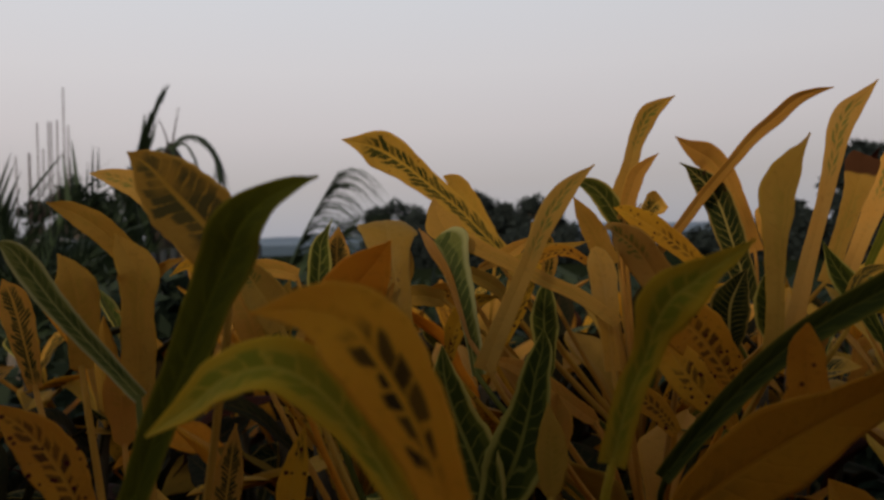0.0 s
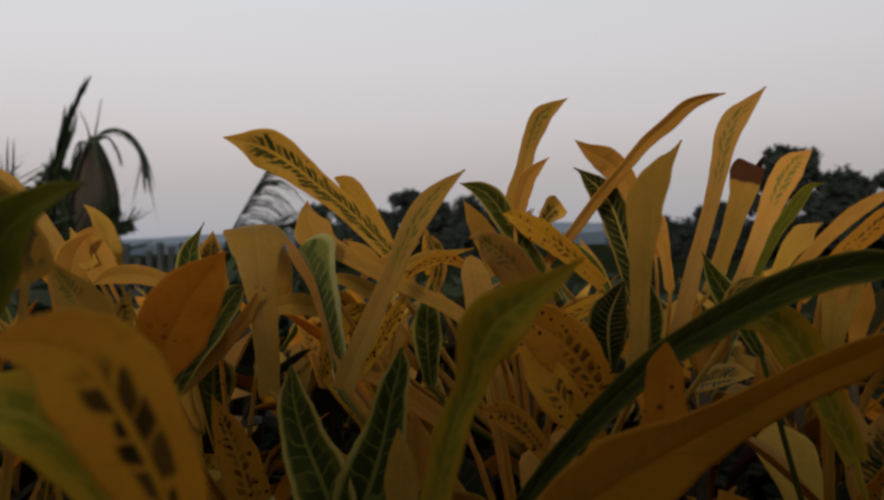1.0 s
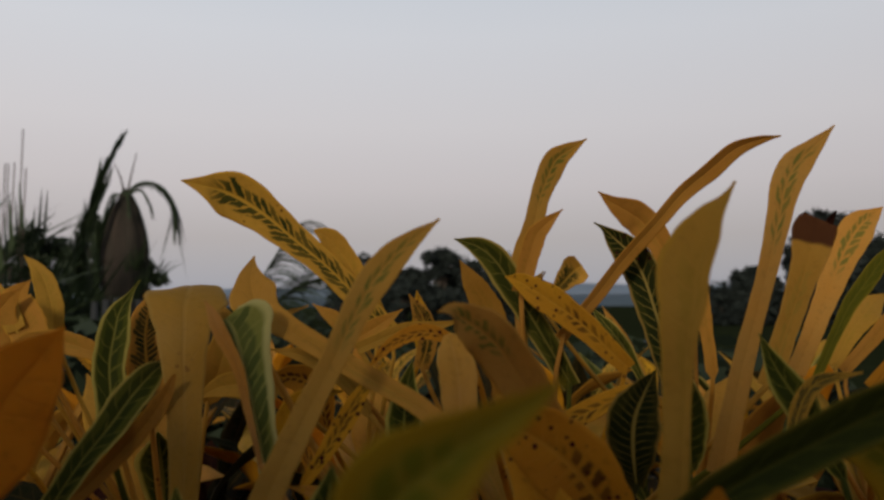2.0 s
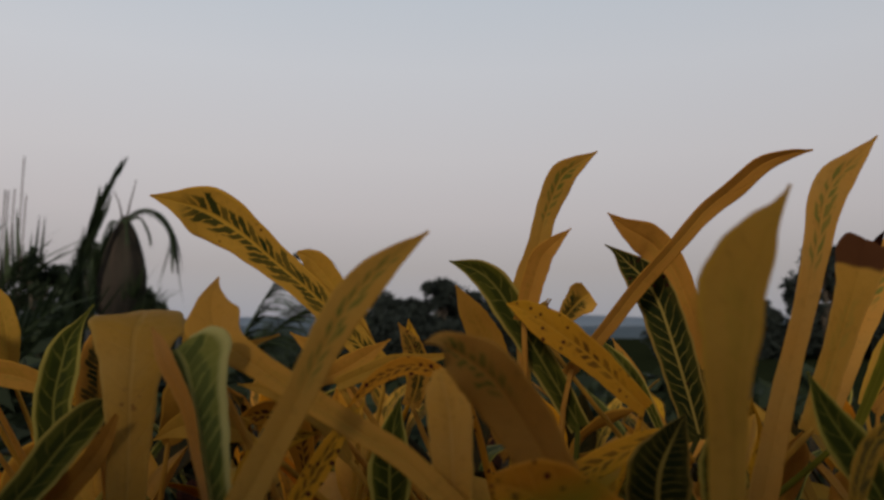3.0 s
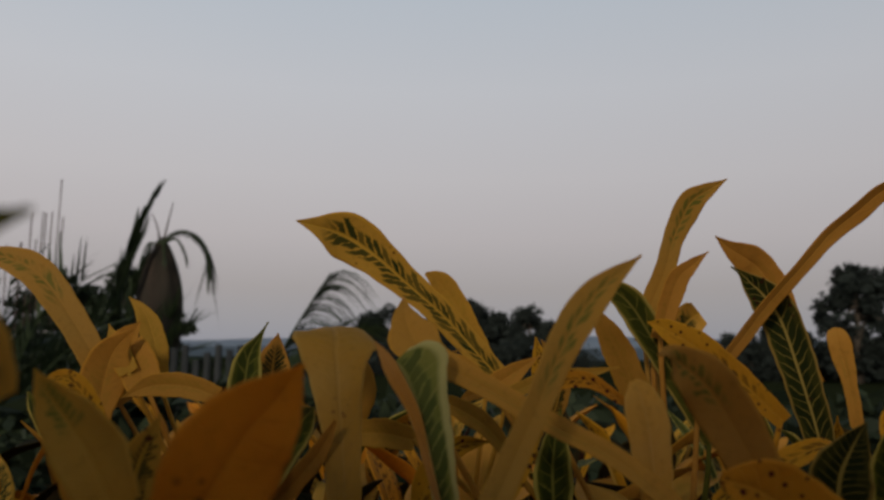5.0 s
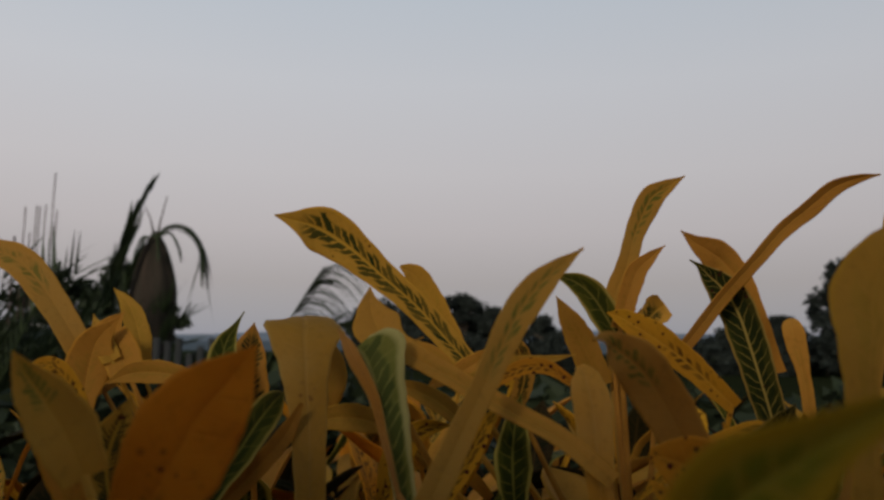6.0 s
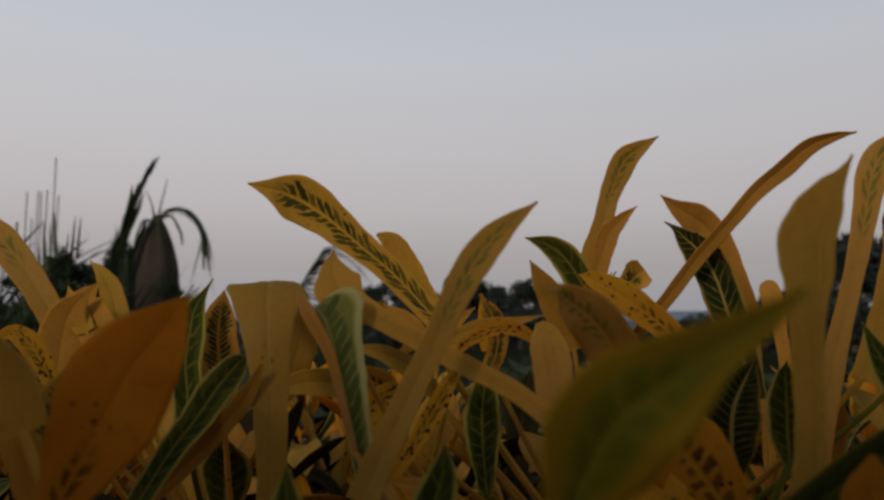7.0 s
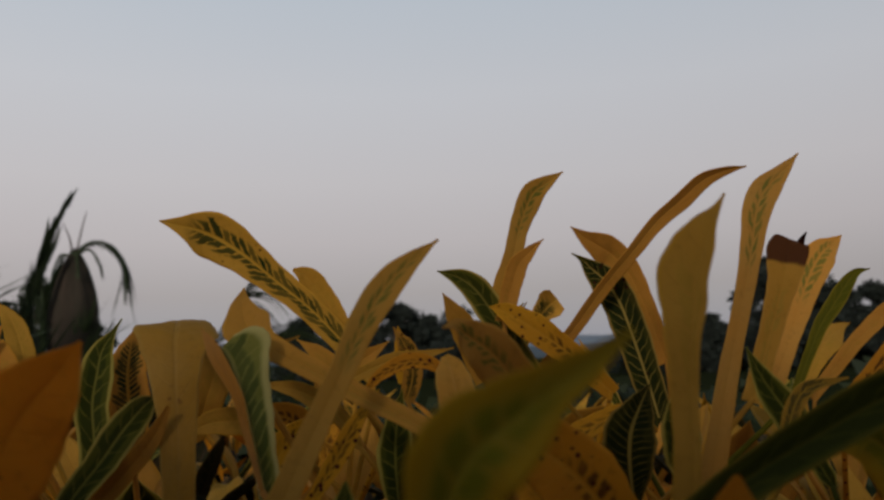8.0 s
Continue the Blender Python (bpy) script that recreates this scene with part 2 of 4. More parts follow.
WORDS = {
    "yellow": "plain yellow leaf", "faint": "yellow leaf clouded with green", "spot": "yellow leaf with dark green flecks", "green": "dark green leaf with cream veins", "dark_green": "blackish green leaf with maroon tint and cream veins",
    "deep_green": "deep green strap-shaped leaf", "gap_shade": "dark maroon-green leaf, gap shade put into its colour", "olive": "plain olive green leaf", "lime": "lime green leaf with yellow margin", "pale_green": "pale green leaf with cream veins", "orange": "plain orange leaf", "blotched": "orange leaf with black blotches", "mottle": "yellow leaf with maroon spots",
    "dusky": "dusky bronze leaf with orange veins", "pale": "peach-coloured leaf underside", "rust": "rust-orange leaf with few dark dots", "brown": "dark brown leaf, for a withered tip and as gap shade", "scorched": "yellow leaf with scorched brown tip",
}


def simple(name, dark, light, scale, rough=0.8, bump=0.4, distance=0.01, translucent=0.0, stretch=(1, 1, 1), metal=0.0, spec=0.2):
    N = Net(name)
    mp = N.n.new("ShaderNodeMapping")
    mp.inputs["Scale"].default_value = stretch
    N.l.new(N.coords("Object"), mp.inputs["Vector"])
    big = N.noise(scale, mp.outputs[0], 4.0)
    small = N.noise(scale * 9, mp.outputs[0], 4.0, 0.6)
    rnd = N.n.new("ShaderNodeNewGeometry").outputs["Random Per Island"]
    f = N.math("ADD", N.math("MULTIPLY", big, 0.5), N.math("ADD", N.math("MULTIPLY", small, 0.3), N.math("MULTIPLY", rnd, 0.25)))
    col = N.mix(N.step(f, 0.25, 0.8), dark, light)
    return N.finish(col, rough, small, bump, distance, translucent, col, metal, spec)


STEM = simple("croton_bark", (0.045, 0.032, 0.018), (0.11, 0.08, 0.04), 40, 0.85, 0.5, 0.002)
GRASS = simple("lawn", (0.012, 0.016, 0.007), (0.030, 0.034, 0.014), 0.8, 0.95, 0.6, 0.03, spec=0.0)
SOIL = simple("dark_soil", (0.018, 0.013, 0.009), (0.05, 0.036, 0.022), 12, 0.95, 0.8, 0.02)
FROND = simple("palm_leaflet", (0.018, 0.030, 0.014), (0.055, 0.075, 0.032), 6, 0.6, 0.2, 0.002, 0.2)
DRY = simple("dry_palm_fibre", (0.022, 0.021, 0.014), (0.085, 0.054, 0.042), 7, 0.9, 0.6, 0.01, stretch=(1, 1, 0.12))
TRUNK = simple("tree_bark", (0.05, 0.04, 0.03), (0.14, 0.11, 0.08), 4, 0.9, 0.6, 0.02)
CROWN = simple("tree_foliage", (0.011, 0.018, 0.010), (0.034, 0.046, 0.021), 1.2, 0.7, 0.2, 0.01, 0.15)
FAR = simple("distant_foliage", (0.014, 0.019, 0.016), (0.032, 0.040, 0.034), 0.3, 0.9, 0.2, 0.01, 0.1)
RUST = simple("rusty_steel", (0.07, 0.05, 0.045), (0.17, 0.12, 0.10), 30, 0.7, 0.4, 0.002, metal=0.5)
CONCRETE = simple("raw_concrete", (0.22, 0.21, 0.20), (0.36, 0.35, 0.33), 5, 0.9, 0.4, 0.005)
WOOD = simple("weathered_fence_wood", (0.018, 0.020, 0.020), (0.05, 0.052, 0.05), 8, 0.85, 0.5, 0.003, stretch=(6, 6, 0.5))
# for the added unseen wall; kept dark so that it bounces little light
PLASTER = simple("shade_wall_plaster", (0.09, 0.08, 0.07), (0.14, 0.125, 0.11), 2.5, 0.9, 0.3, 0.004)
# hills carry the evening haze in their colour, paler for the farther range
HILL_NEAR = simple("wooded_hill_haze_tint", (0.065, 0.09, 0.11), (0.09, 0.115, 0.135), 0.01, 1.0, 0.0, 0.01)
HILL_FAR = simple("far_hill_haze_tint", (0.16, 0.20, 0.245), (0.19, 0.23, 0.275), 0.004, 1.0, 0.0, 0.01)


# ---- helpers for meshes ----
def mesh_object(name, bm, material, parent=None, label="", smooth=True):
    me = bpy.data.meshes.new(name)
    bm.normal_update()
    bm.to_mesh(me)
    bm.free()
    me.materials.append(material)
    if smooth:
        me.polygons.foreach_set("use_smooth", [True] * len(me.polygons))
    ob = new(name, me)
    if parent is not None:
        ob.parent = parent
        ob.matrix_parent_inverse = Matrix.Translation(-parent.location)
    if label:
        tagged(ob, label)
    return ob


part = mesh_object


def base_at(name, x, y, z, label, category, group="", kind=""):
    e = new(name)
    e.location = (x, y, z)
    return tagged(e, label, category, group, kind)


def spline(points, steps):
    """Evenly sampled Catmull-Rom line through a few points."""
    p = [Vector(q) for q in points]
    p = [p[0] * 2 - p[1]] + p + [p[-1] * 2 - p[-2]]
    fine = []
    for i in range(1, len(p) - 2):
        a, b, c, d = p[i - 1:i + 3]
        for k in range(12):
            t = k / 12
            fine.append(0.5 * (2 * b + (c - a) * t + (2 * a - 5 * b + 4 * c - d) * t * t + (3 * b - a - 3 * c + d) * t ** 3))
    fine.append(p[-2])
    length = [0.0]
    for a, b in zip(fine, fine[1:]):
        length.append(length[-1] + (b - a).length)
    out, j = [], 0
    for k in range(steps + 1):
        s = length[-1] * k / steps
        while j < len(fine) - 2 and length[j + 1] < s:
            j += 1
        f = (s - length[j]) / max(length[j + 1] - length[j], 1e-9)
        out.append(fine[j].lerp(fine[j + 1], min(max(f, 0), 1)))
    return out


def tube(bm, line, r0, r1, sides=7, power=1.0):
    """A tapered round bar along a line of points, closed at both ends."""
    rings = []
    up = Vector((0.31, 0.17, 0.93))
    n = len(line) - 1
    for i, p in enumerate(line):
        t = (line[min(i + 1, n)] - line[max(i - 1, 0)]).normalized()
        a = t.cross(up)
        if a.length < 1e-3:
            a = t.cross(Vector((1, 0, 0)))
        a.normalize()
        b = t.cross(a)
        r = r0 + (r1 - r0) * (i / n) ** power
        rings.append([bm.verts.new(p + (a * math.cos(6.2832 * k / sides) + b * math.sin(6.2832 * k / sides)) * r) for k in range(sides)])
    for q, s in zip(rings, rings[1:]):
        for k in range(sides):
            bm.faces.new((q[k], q[(k + 1) % sides], s[(k + 1) % sides], s[k]))
    bm.faces.new(rings[0][::-1])
    bm.faces.new(rings[-1])


def box(bm, lo, hi):
    v = [bm.verts.new((x, y, z)) for z in (lo[2], hi[2]) for y in (lo[1], hi[1]) for x in (lo[0], hi[0])]
    for f in ((0, 2, 3, 1), (4, 5, 7, 6), (0, 1, 5, 4), (2, 6, 7, 3), (0, 4, 6, 2), (1, 3, 7, 5)):
        bm.faces.new([v[i] for i in f])


# ---- ground and distance ----
bm = bmesh.new()
for i in range(41):
    for j in range(41):
        x, y = ((i - 20) / 20), ((j - 20) / 20)
        X, Y = math.copysign(abs(x) ** 3 * 2500, x), math.copysign(abs(y) ** 3 * 2500, y)
        bm.verts.new((X, Y, 0.05 * noise.noise((X * 0.3, Y * 0.3, 0))))
bm.verts.ensure_lookup_table()
for i in range(40):
    for j in range(40):
        k = i * 41 + j
        bm.faces.new((bm.verts[k], bm.verts[k + 41], bm.verts[k + 42], bm.verts[k + 1]))
tagged(mesh_object("ground", bm, GRASS), "dim green lawn running out to the horizon", "lawn", kind="structure")


def hill_range(name, y, x0, x1, heights, depth, material, label):
    """A long ridge with a rolling, fretted crest."""
    bm = bmesh.new()
    n, rows = 160, []
    for i in range(n + 1):
        f = i / n
        x = x0 + (x1 - x0) * f
        k = f * (len(heights) - 1)
        a = min(int(k), len(heights) - 2)
        t = k - a
        t = t * t * (3 - 2 * t)
        h = heights[a] * (1 - t) + heights[a + 1] * t
        h *= 1 + 0.18 * noise.noise((x * 8 / y, 1.7, y)) + 0.05 * noise.noise((x * 60 / y, 3.1, y))
        rows.append([bm.verts.new((x, y + depth * math.cos(3.1416 * g), h * math.sin(3.1416 * g) - 0.5)) for g in (1.0, 0.85, 0.7, 0.5, 0.3, 0.0)])
    for a, b in zip(rows, rows[1:]):
        for k in range(5):
            bm.faces.new((a[k], b[k], b[k + 1], a[k + 1]))
    return tagged(mesh_object(name, bm, material), label, "hill", kind="structure")


hill_range("backdrop_hill_far", 1500, -1500, 1800, (32, 36, 30, 34, 40, 36, 44, 34, 30), 200, HILL_FAR, "far hill range with pale blue haze put into its colour")
hill_range("backdrop_hill_near", 600, -600, 700, (8, 9, 9, 8, 8, 9, 10, 13, 15, 14, 12), 90, HILL_NEAR, "wooded hill with grey-blue evening haze put into its colour")


# added out of view behind the camera to hold sun and sky off low leaves
bm = bmesh.new()
box(bm, (-4.0, -1.0, -0.2), (4.5, -0.8, 1.735))
bmesh.ops.bevel(bm, geom=bm.edges[:], offset=0.01, segments=2, affect="EDGES")
tagged(mesh_object("shade_wall", bm, PLASTER, smooth=False), "added unseen plastered wall that shades the lower leaves", "wall", kind="structure")

# ---- trees in the distance ----
def leafy_cloud(bm, centres, per, size, rng):
    """Small leaf blades scattered through and over a set of round clumps."""
    for c, r in centres:
        for _ in range(per):
            d = Vector((rng.gauss(0, 1), rng.gauss(0, 1), rng.gauss(0, 0.8)))
            d = d.normalized() * r * (rng.random() ** 0.4)
            p = c + d
            a = Vector((rng.uniform(-1, 1), rng.uniform(-1, 1), rng.uniform(-0.7, 0.7))).normalized()
            b = a.cross(Vector((rng.uniform(-1, 1), rng.uniform(-1, 1), rng.uniform(-1, 1)))).normalized()
            s = size * rng.uniform(0.6, 1.4)
            v = [bm.verts.new(p + q) for q in (-a * s, b * s * 0.42 - a * 0.1 * s, a * s, -b * s * 0.42 - a * 0.1 * s)]
            bm.faces.new(v)


def tree(x, y, height, spread, seed, label, material, leaf=0.2, clumps=34, per=90, low=0.35):
    rng = random.Random(seed)
    top = base_at("tree", x, y, 0, label, "tree", "trees beyond the hedge")
    bm = bmesh.new()
    line = spline([(x, y, -0.2), (x + rng.uniform(-.1, .1), y, height * 0.3), (x + rng.uniform(-.3, .3), y, height * 0.75)], 8)
    tube(bm, line, height * 0.045, height * 0.012)
    centres = []
    for k in range(clumps):
        ang, f = rng.uniform(0, 6.283), rng.uniform(low, 1.0)
        wide = spread * math.sin(math.pi * min(0.97, 0.18 + 0.8 * (f - low) / (1 - low) * 0.95)) ** 0.6
        rad = wide * rng.uniform(0.25, 1.0)
        c = Vector((x + rad * math.cos(ang), y + rad * math.sin(ang), height * (f * 0.93)))
        centres.append((c, spread * rng.uniform(0.16, 0.34)))
        if k % 3 == 0:
            s = line[rng.randint(2, 7)]
            tube(bm, spline([s, s.lerp(c, 0.5) + Vector((0, 0, 0.05 * height)), c], 5), height * 0.014, height * 0.004, 5)
    part("trunk", bm, TRUNK, top)
    bm = bmesh.new()
    leafy_cloud(bm, centres, per, leaf, rng)
    part("crown", bm, material, top, smooth=False)
    return top


for i, (x, y, h, s) in enumerate(((-6.8, 57, 4.7, 2.6), (-4.0, 55, 4.0, 2.2), (-1.2, 54, 5.1, 1.9), (0.9, 56, 4.2, 2.4), (3.2, 55, 4.6, 2.3))):
    tree(x, y, h, s, 10 + i, "dark rounded broadleaf tree in the far tree line", FAR, 0.26, 34, 110, 0.15)
for i, (x, y, h, s) in enumerate(((20.5, 45, 6.4, 2.9), (24.5, 46, 4.9, 2.6), (28.0, 46, 4.9, 2.8), (31.5, 47, 4.6, 2.8), (17.3, 47, 3.4, 1.7))):
    tree(x, y, h, s, 40 + i, "dark spreading tree standing against the evening sky", FAR, 0.26, 40, 130, 0.15)
for i, (x, y, h, s) in enumerate(((-10.6, 20, 3.3, 1.0), (-9.3, 20, 3.55, 1.0), (-12.0, 21, 3.0, 1.1), (-8.2, 20.5, 2.6, 0.9), (-13.6, 21, 2.9, 1.2))):
    tree(x, y, h, s, 60 + i, "dark leafy tree with ragged open crown", CROWN, 0.13, 26, 60, 0.2)

for i, (x, y, h, s) in enumerate(((-4.6, 7.6, 1.5, 0.9), (-3.6, 7.2, 1.55, 0.8), (-6.0, 8.0, 1.6, 1.0), (-2.6, 7.4, 1.3, 0.8), (-1.7, 7.8, 1.15, 0.8))):
    tree(x, y, h, s, 80 + i, "low dark evergreen bush behind the hedge", CROWN, 0.07, 26, 90, 0.1)
for i, x in enumerate((-6.5, -3.5, -0.5, 2.5, 5, 13.5, 15, 16.5, 18.5, 20.5, 24, 28, 32)):
    tree(x, 52 - (4 if x > 12 else 0), 2.2 + 0.25 * math.sin(x * 3), 2.6, 120 + i, "dark undergrowth below the far trees", FAR, 0.2, 24, 70, 0.05)

for i, (x, y, h, s) in enumerate(((-1.35, 2.5, 1.10, 0.6), (-0.75, 2.35, 1.16, 0.55), (-0.2, 2.3, 1.19, 0.55), (0.3, 2.35, 1.15, 0.5), (0.75, 2.4, 1.10, 0.5), (1.3, 2.4, 1.16, 0.55), (1.9, 2.5, 1.14, 0.6), (-0.5, 2.65, 1.16, 0.55), (0.06, 2.6, 1.17, 0.55), (0.55, 2.65, 1.14, 0.5), (1.05, 2.6, 1.13, 0.5))):
    tree(x, y, h, s, 160 + i, "low dark evergreen bush behind the hedge", CROWN, 0.05, 26, 110, 0.1)

# ---- unfinished column with bare steel rods ----
column = base_at("rebar_column", -4.79, 9.0, 0, "unfinished concrete column with tall rusty steel rods", "column")
bm = bmesh.new()
box(bm, (-4.97, 8.86, -0.1), (-4.61, 9.14, 1.55))
bmesh.ops.bevel(bm, geom=bm.edges[:], offset=0.015, segments=2, affect="EDGES")
part("shaft", bm, CONCRETE, column)
for k, (dx, dy, top) in enumerate(((-0.14, -0.1, 2.89), (-0.09, 0.1, 2.93), (-0.015, -0.1, 2.90), (0.058, 0.1, 3.33), (0.085, -0.1, 2.91), (0.105, 0.1, 2.88))):
    bm = bmesh.new()
    tube(bm, [Vector((-4.79 + dx, 9 + dy, 1.2)), Vector((-4.79 + dx * 1.02, 9 + dy, 2.2)), Vector((-4.79 + dx * 1.06 + 0.008, 9 + dy, top))], 0.008, 0.008, 6)
    part("rod", bm, RUST, column)
column_2 = base_at("rebar_column", -5.27, 9.3, 0, "unfinished concrete column with short rusty steel rods", "column")
bm = bmesh.new()
box(bm, (-5.42, 9.15, -0.1), (-5.1, 9.45, 1.45))
bmesh.ops.bevel(bm, geom=bm.edges[:], offset=0.015, segments=2, affect="EDGES")
part("shaft", bm, CONCRETE, column_2)
for dx, dy, top in ((-0.11, -0.1, 2.5), (-0.06, 0.1, 2.56), (0.04, -0.1, 2.53), (0.1, 0.1, 2.6)):
    bm = bmesh.new()
    tube(bm, [Vector((-5.27 + dx, 9.3 + dy, 1.2)), Vector((-5.27 + dx, 9.3 + dy, 2.0)), Vector((-5.27 + dx * 1.1, 9.3 + dy, top))], 0.008, 0.008, 6)
    part("rod", bm, RUST, column_2)

# ---- slatted fence ----
fence = base_at("fence", -1.2, 4.3, 0, "dark weathered slatted garden fence", "fence")
bm = bmesh.new()
box(bm, (-1.8, 4.31, 0.95), (-1.05, 4.34, 1.01))
part("rail", bm, WOOD, fence)
bm = bmesh.new()
box(bm, (-1.8, 4.31, 0.25), (-1.05, 4.34, 0.31))
part("rail", bm, WOOD, fence)
rng = random.Random(5)
for k in range(12):
    bm = bmesh.new()
    x = -1.78 + k * 0.058
    t = 1.26 + rng.uniform(-0.05, 0.04)
    box(bm, (x, 4.285, 0.0), (x + 0.03, 4.305, t))
    part("slat", bm, WOOD, fence)


# ---- palms ----
def frond(bm, line_points, length0, length1, droop, rng, pairs=26, width=0.02, spread=1.0, one_side=0, across=None):
    """A feather frond: a tapered midrib with drooping narrow leaflets."""
    line = spline(line_points, pairs)
    tube(bm, line, 0.014, 0.003, 5)
    for i in range(2, pairs):
        t = (line[i] - line[i - 1]).normalized()
        s = Vector(across) if across else t.cross(Vector((0, 0, 1)))
        if s.length < 0.2:
            s = Vector((1, 0.3, 0))
        s.normalize()
        f = i / pairs
        L = (length0 + (length1 - length0) * f) * rng.uniform(0.8, 1.1)
        for sg in ((-1, 1) if not one_side else (one_side,)):
            d = (s * sg * spread + t * 0.7 + Vector((0, 0, rng.uniform(-0.15, 0.15)))).normalized()
            pts, w = [], width * rng.uniform(0.7, 1.1)
            for k in range(5):
                g = k / 4
                pts.append((line[i] + d * L * g + Vector((0, 0, -droop * L * g * g)), w * (1 - g) ** 0.7 + 0.001))
            side = d.cross(Vector((0, 0, 1)))
            side = side.normalized() if side.length > 0.1 else Vector((0, 1, 0))
            side = (side + Vector((0, 0, rng.uniform(-0.6, 0.6)))).normalized()
            prev = None
            for p, ww in pts:
                cur = (bm.verts.new(p - side * ww), bm.verts.new(p + side * ww))
                if prev:
                    bm.faces.new((prev[0], prev[1], cur[1], cur[0]))
                prev = cur


def V3(*v):
    return Vector(v)


palm = base_at("palm_tree", -2.33, 6.0, 0, "young palm with brown dried sheath, closed spear and one drooping frond", "palm tree")
rng = random.Random(21)
bm = bmesh.new()
tube(bm, spline([(-2.3, 6.0, -0.1), (-2.34, 6.0, 0.6), (-2.34, 6.0, 1.25)], 8), 0.12, 0.1, 12)
part("trunk", bm, TRUNK, palm)
# the sheath: a ribbed, half-open husk that closes to a point
bm = bmesh.new()
rings = []
for i in range(25):
    g = i / 24
    z = 1.02 + 1.08 * g
    r = 0.158 * math.sin(math.pi * (0.22 + 0.78 * g) ** 1.25) ** 0.8 + 0.012
    ring = []
    for k in range(44):
        a = 6.2832 * k / 44
        rr = r * (1 + 0.07 * math.sin(7 * a + 1.3) + 0.035 * math.sin(17 * a) + 0.16 * noise.noise((math.cos(a) * 1.5, math.sin(a) * 1.5, z * 2.2)))
        ring.append(bm.verts.new((-2.335 - 0.02 * g + rr * math.cos(a), 6 + 0.8 * rr * math.sin(a), z + 0.03 * noise.noise((3 * math.cos(a), 3 * math.sin(a), 5 * g)))))
    rings.append(ring)
for q, r in zip(rings, rings[1:]):
    for k in range(44):
        bm.faces.new((q[k], q[(k + 1) % 44], r[(k + 1) % 44], r[k]))
bm.faces.new(rings[-1])
bm.faces.new(rings[0][::-1])
part("sheath", bm, DRY, palm, "dried brown fibrous sheath")
for pts, l0, l1, dr, sp, wide, pairs in (
    ([(-2.62, 6.0, 1.1), (-2.66, 6.0, 1.68), (-2.58, 6.0, 2.02), (-2.49, 6.0, 2.28), (-2.40, 6.0, 2.46)], 0.34, 0.16, -0.06, 0.10, 0.026, 38),
    ([(-2.60, 6.0, 1.1), (-2.68, 6.02, 1.62), (-2.62, 6.02, 1.95), (-2.55, 6.0, 2.22)], 0.34, 0.14, -0.06, 0.10, 0.020, 30),
    ([(-2.58, 6.0, 1.1), (-2.65, 5.98, 1.55), (-2.58, 5.98, 1.88), (-2.50, 6.0, 2.12)], 0.36, 0.2, -0.06, 0.14, 0.022, 30),
    ([(-2.50, 6.04, 1.0), (-2.66, 6.04, 1.35), (-2.70, 6.04, 1.62), (-2.64, 6.04, 1.85)], 0.34, 0.22, -0.05, 0.18, 0.022, 26),
    ([(-2.46, 5.95, 1.1), (-2.50, 5.86, 1.45), (-2.46, 5.85, 1.75), (-2.40, 5.9, 1.98)], 0.22, 0.14, -0.05, 0.16, 0.024, 22),
    ([(-2.35, 6.0, 2.05), (-2.28, 6.0, 2.13), (-2.18, 6.0, 2.155), (-2.07, 6.0, 2.11), (-2.00, 6.0, 2.0), (-1.99, 6.0, 1.86)], 0.01, 0.24, 0.85, 0.30, 0.014, 64),
    ([(-2.33, 6.0, 2.07), (-2.25, 6.0, 2.10), (-2.19, 6.0, 2.04), (-2.15, 6.0, 1.95)], 0.01, 0.07, 0.8, 0.25, 0.010, 16),
    ([(-2.36, 5.9, 2.05), (-2.40, 5.88, 2.04), (-2.44, 5.87, 1.94)], 0.03, 0.08, 0.8, 0.2, 0.010, 10),
    ([(-2.33, 5.9, 2.06), (-2.29, 5.88, 2.05), (-2.26, 5.87, 1.92)], 0.03, 0.06, 0.8, 0.2, 0.010, 10),
    ([(-2.28, 5.95, 1.25), (-2.24, 5.92, 1.45), (-2.17, 5.9, 1.58)], 0.20, 0.24, -0.05, 0.30, 0.011, 12),
    ([(-2.28, 5.95, 1.15), (-2.18, 5.92, 1.36), (-2.06, 5.9, 1.47)], 0.20, 0.26, -0.05, 0.34, 0.011, 14),
    ([(-2.28, 5.95, 1.1), (-2.12, 5.92, 1.25), (-1.96, 5.9, 1.30)], 0.18, 0.22, 0.0, 0.4, 0.011, 12),
    ([(-2.4, 6.0, 1.1), (-2.6, 6.1, 1.4), (-2.82, 6.1, 1.52), (-3.0, 6.1, 1.48)], 0.3, 0.2, 0.4, 0.8, 0.014, 26),
    ([(-2.4, 6.0, 1.1), (-2.55, 5.8, 1.3), (-2.7, 5.6, 1.38), (-2.9, 5.4, 1.33)], 0.3, 0.2, 0.5, 0.8, 0.014, 26),
):
    bm = bmesh.new()
    frond(bm, pts, l0, l1, dr, rng, pairs, wide, sp)
    part("frond", bm, FROND, palm, smooth=False)
for pts in ([(-2.34, 6, 2.05), (-2.31, 6, 2.22), (-2.275, 6, 2.38)], [(-2.36, 6, 2.05), (-2.39, 6, 2.19), (-2.44, 6, 2.30)]):
    bm = bmesh.new()
    tube(bm, spline(pts, 8), 0.009, 0.003, 5)
    part("stalk", bm, DRY, palm, "bare dry leaf stalk")

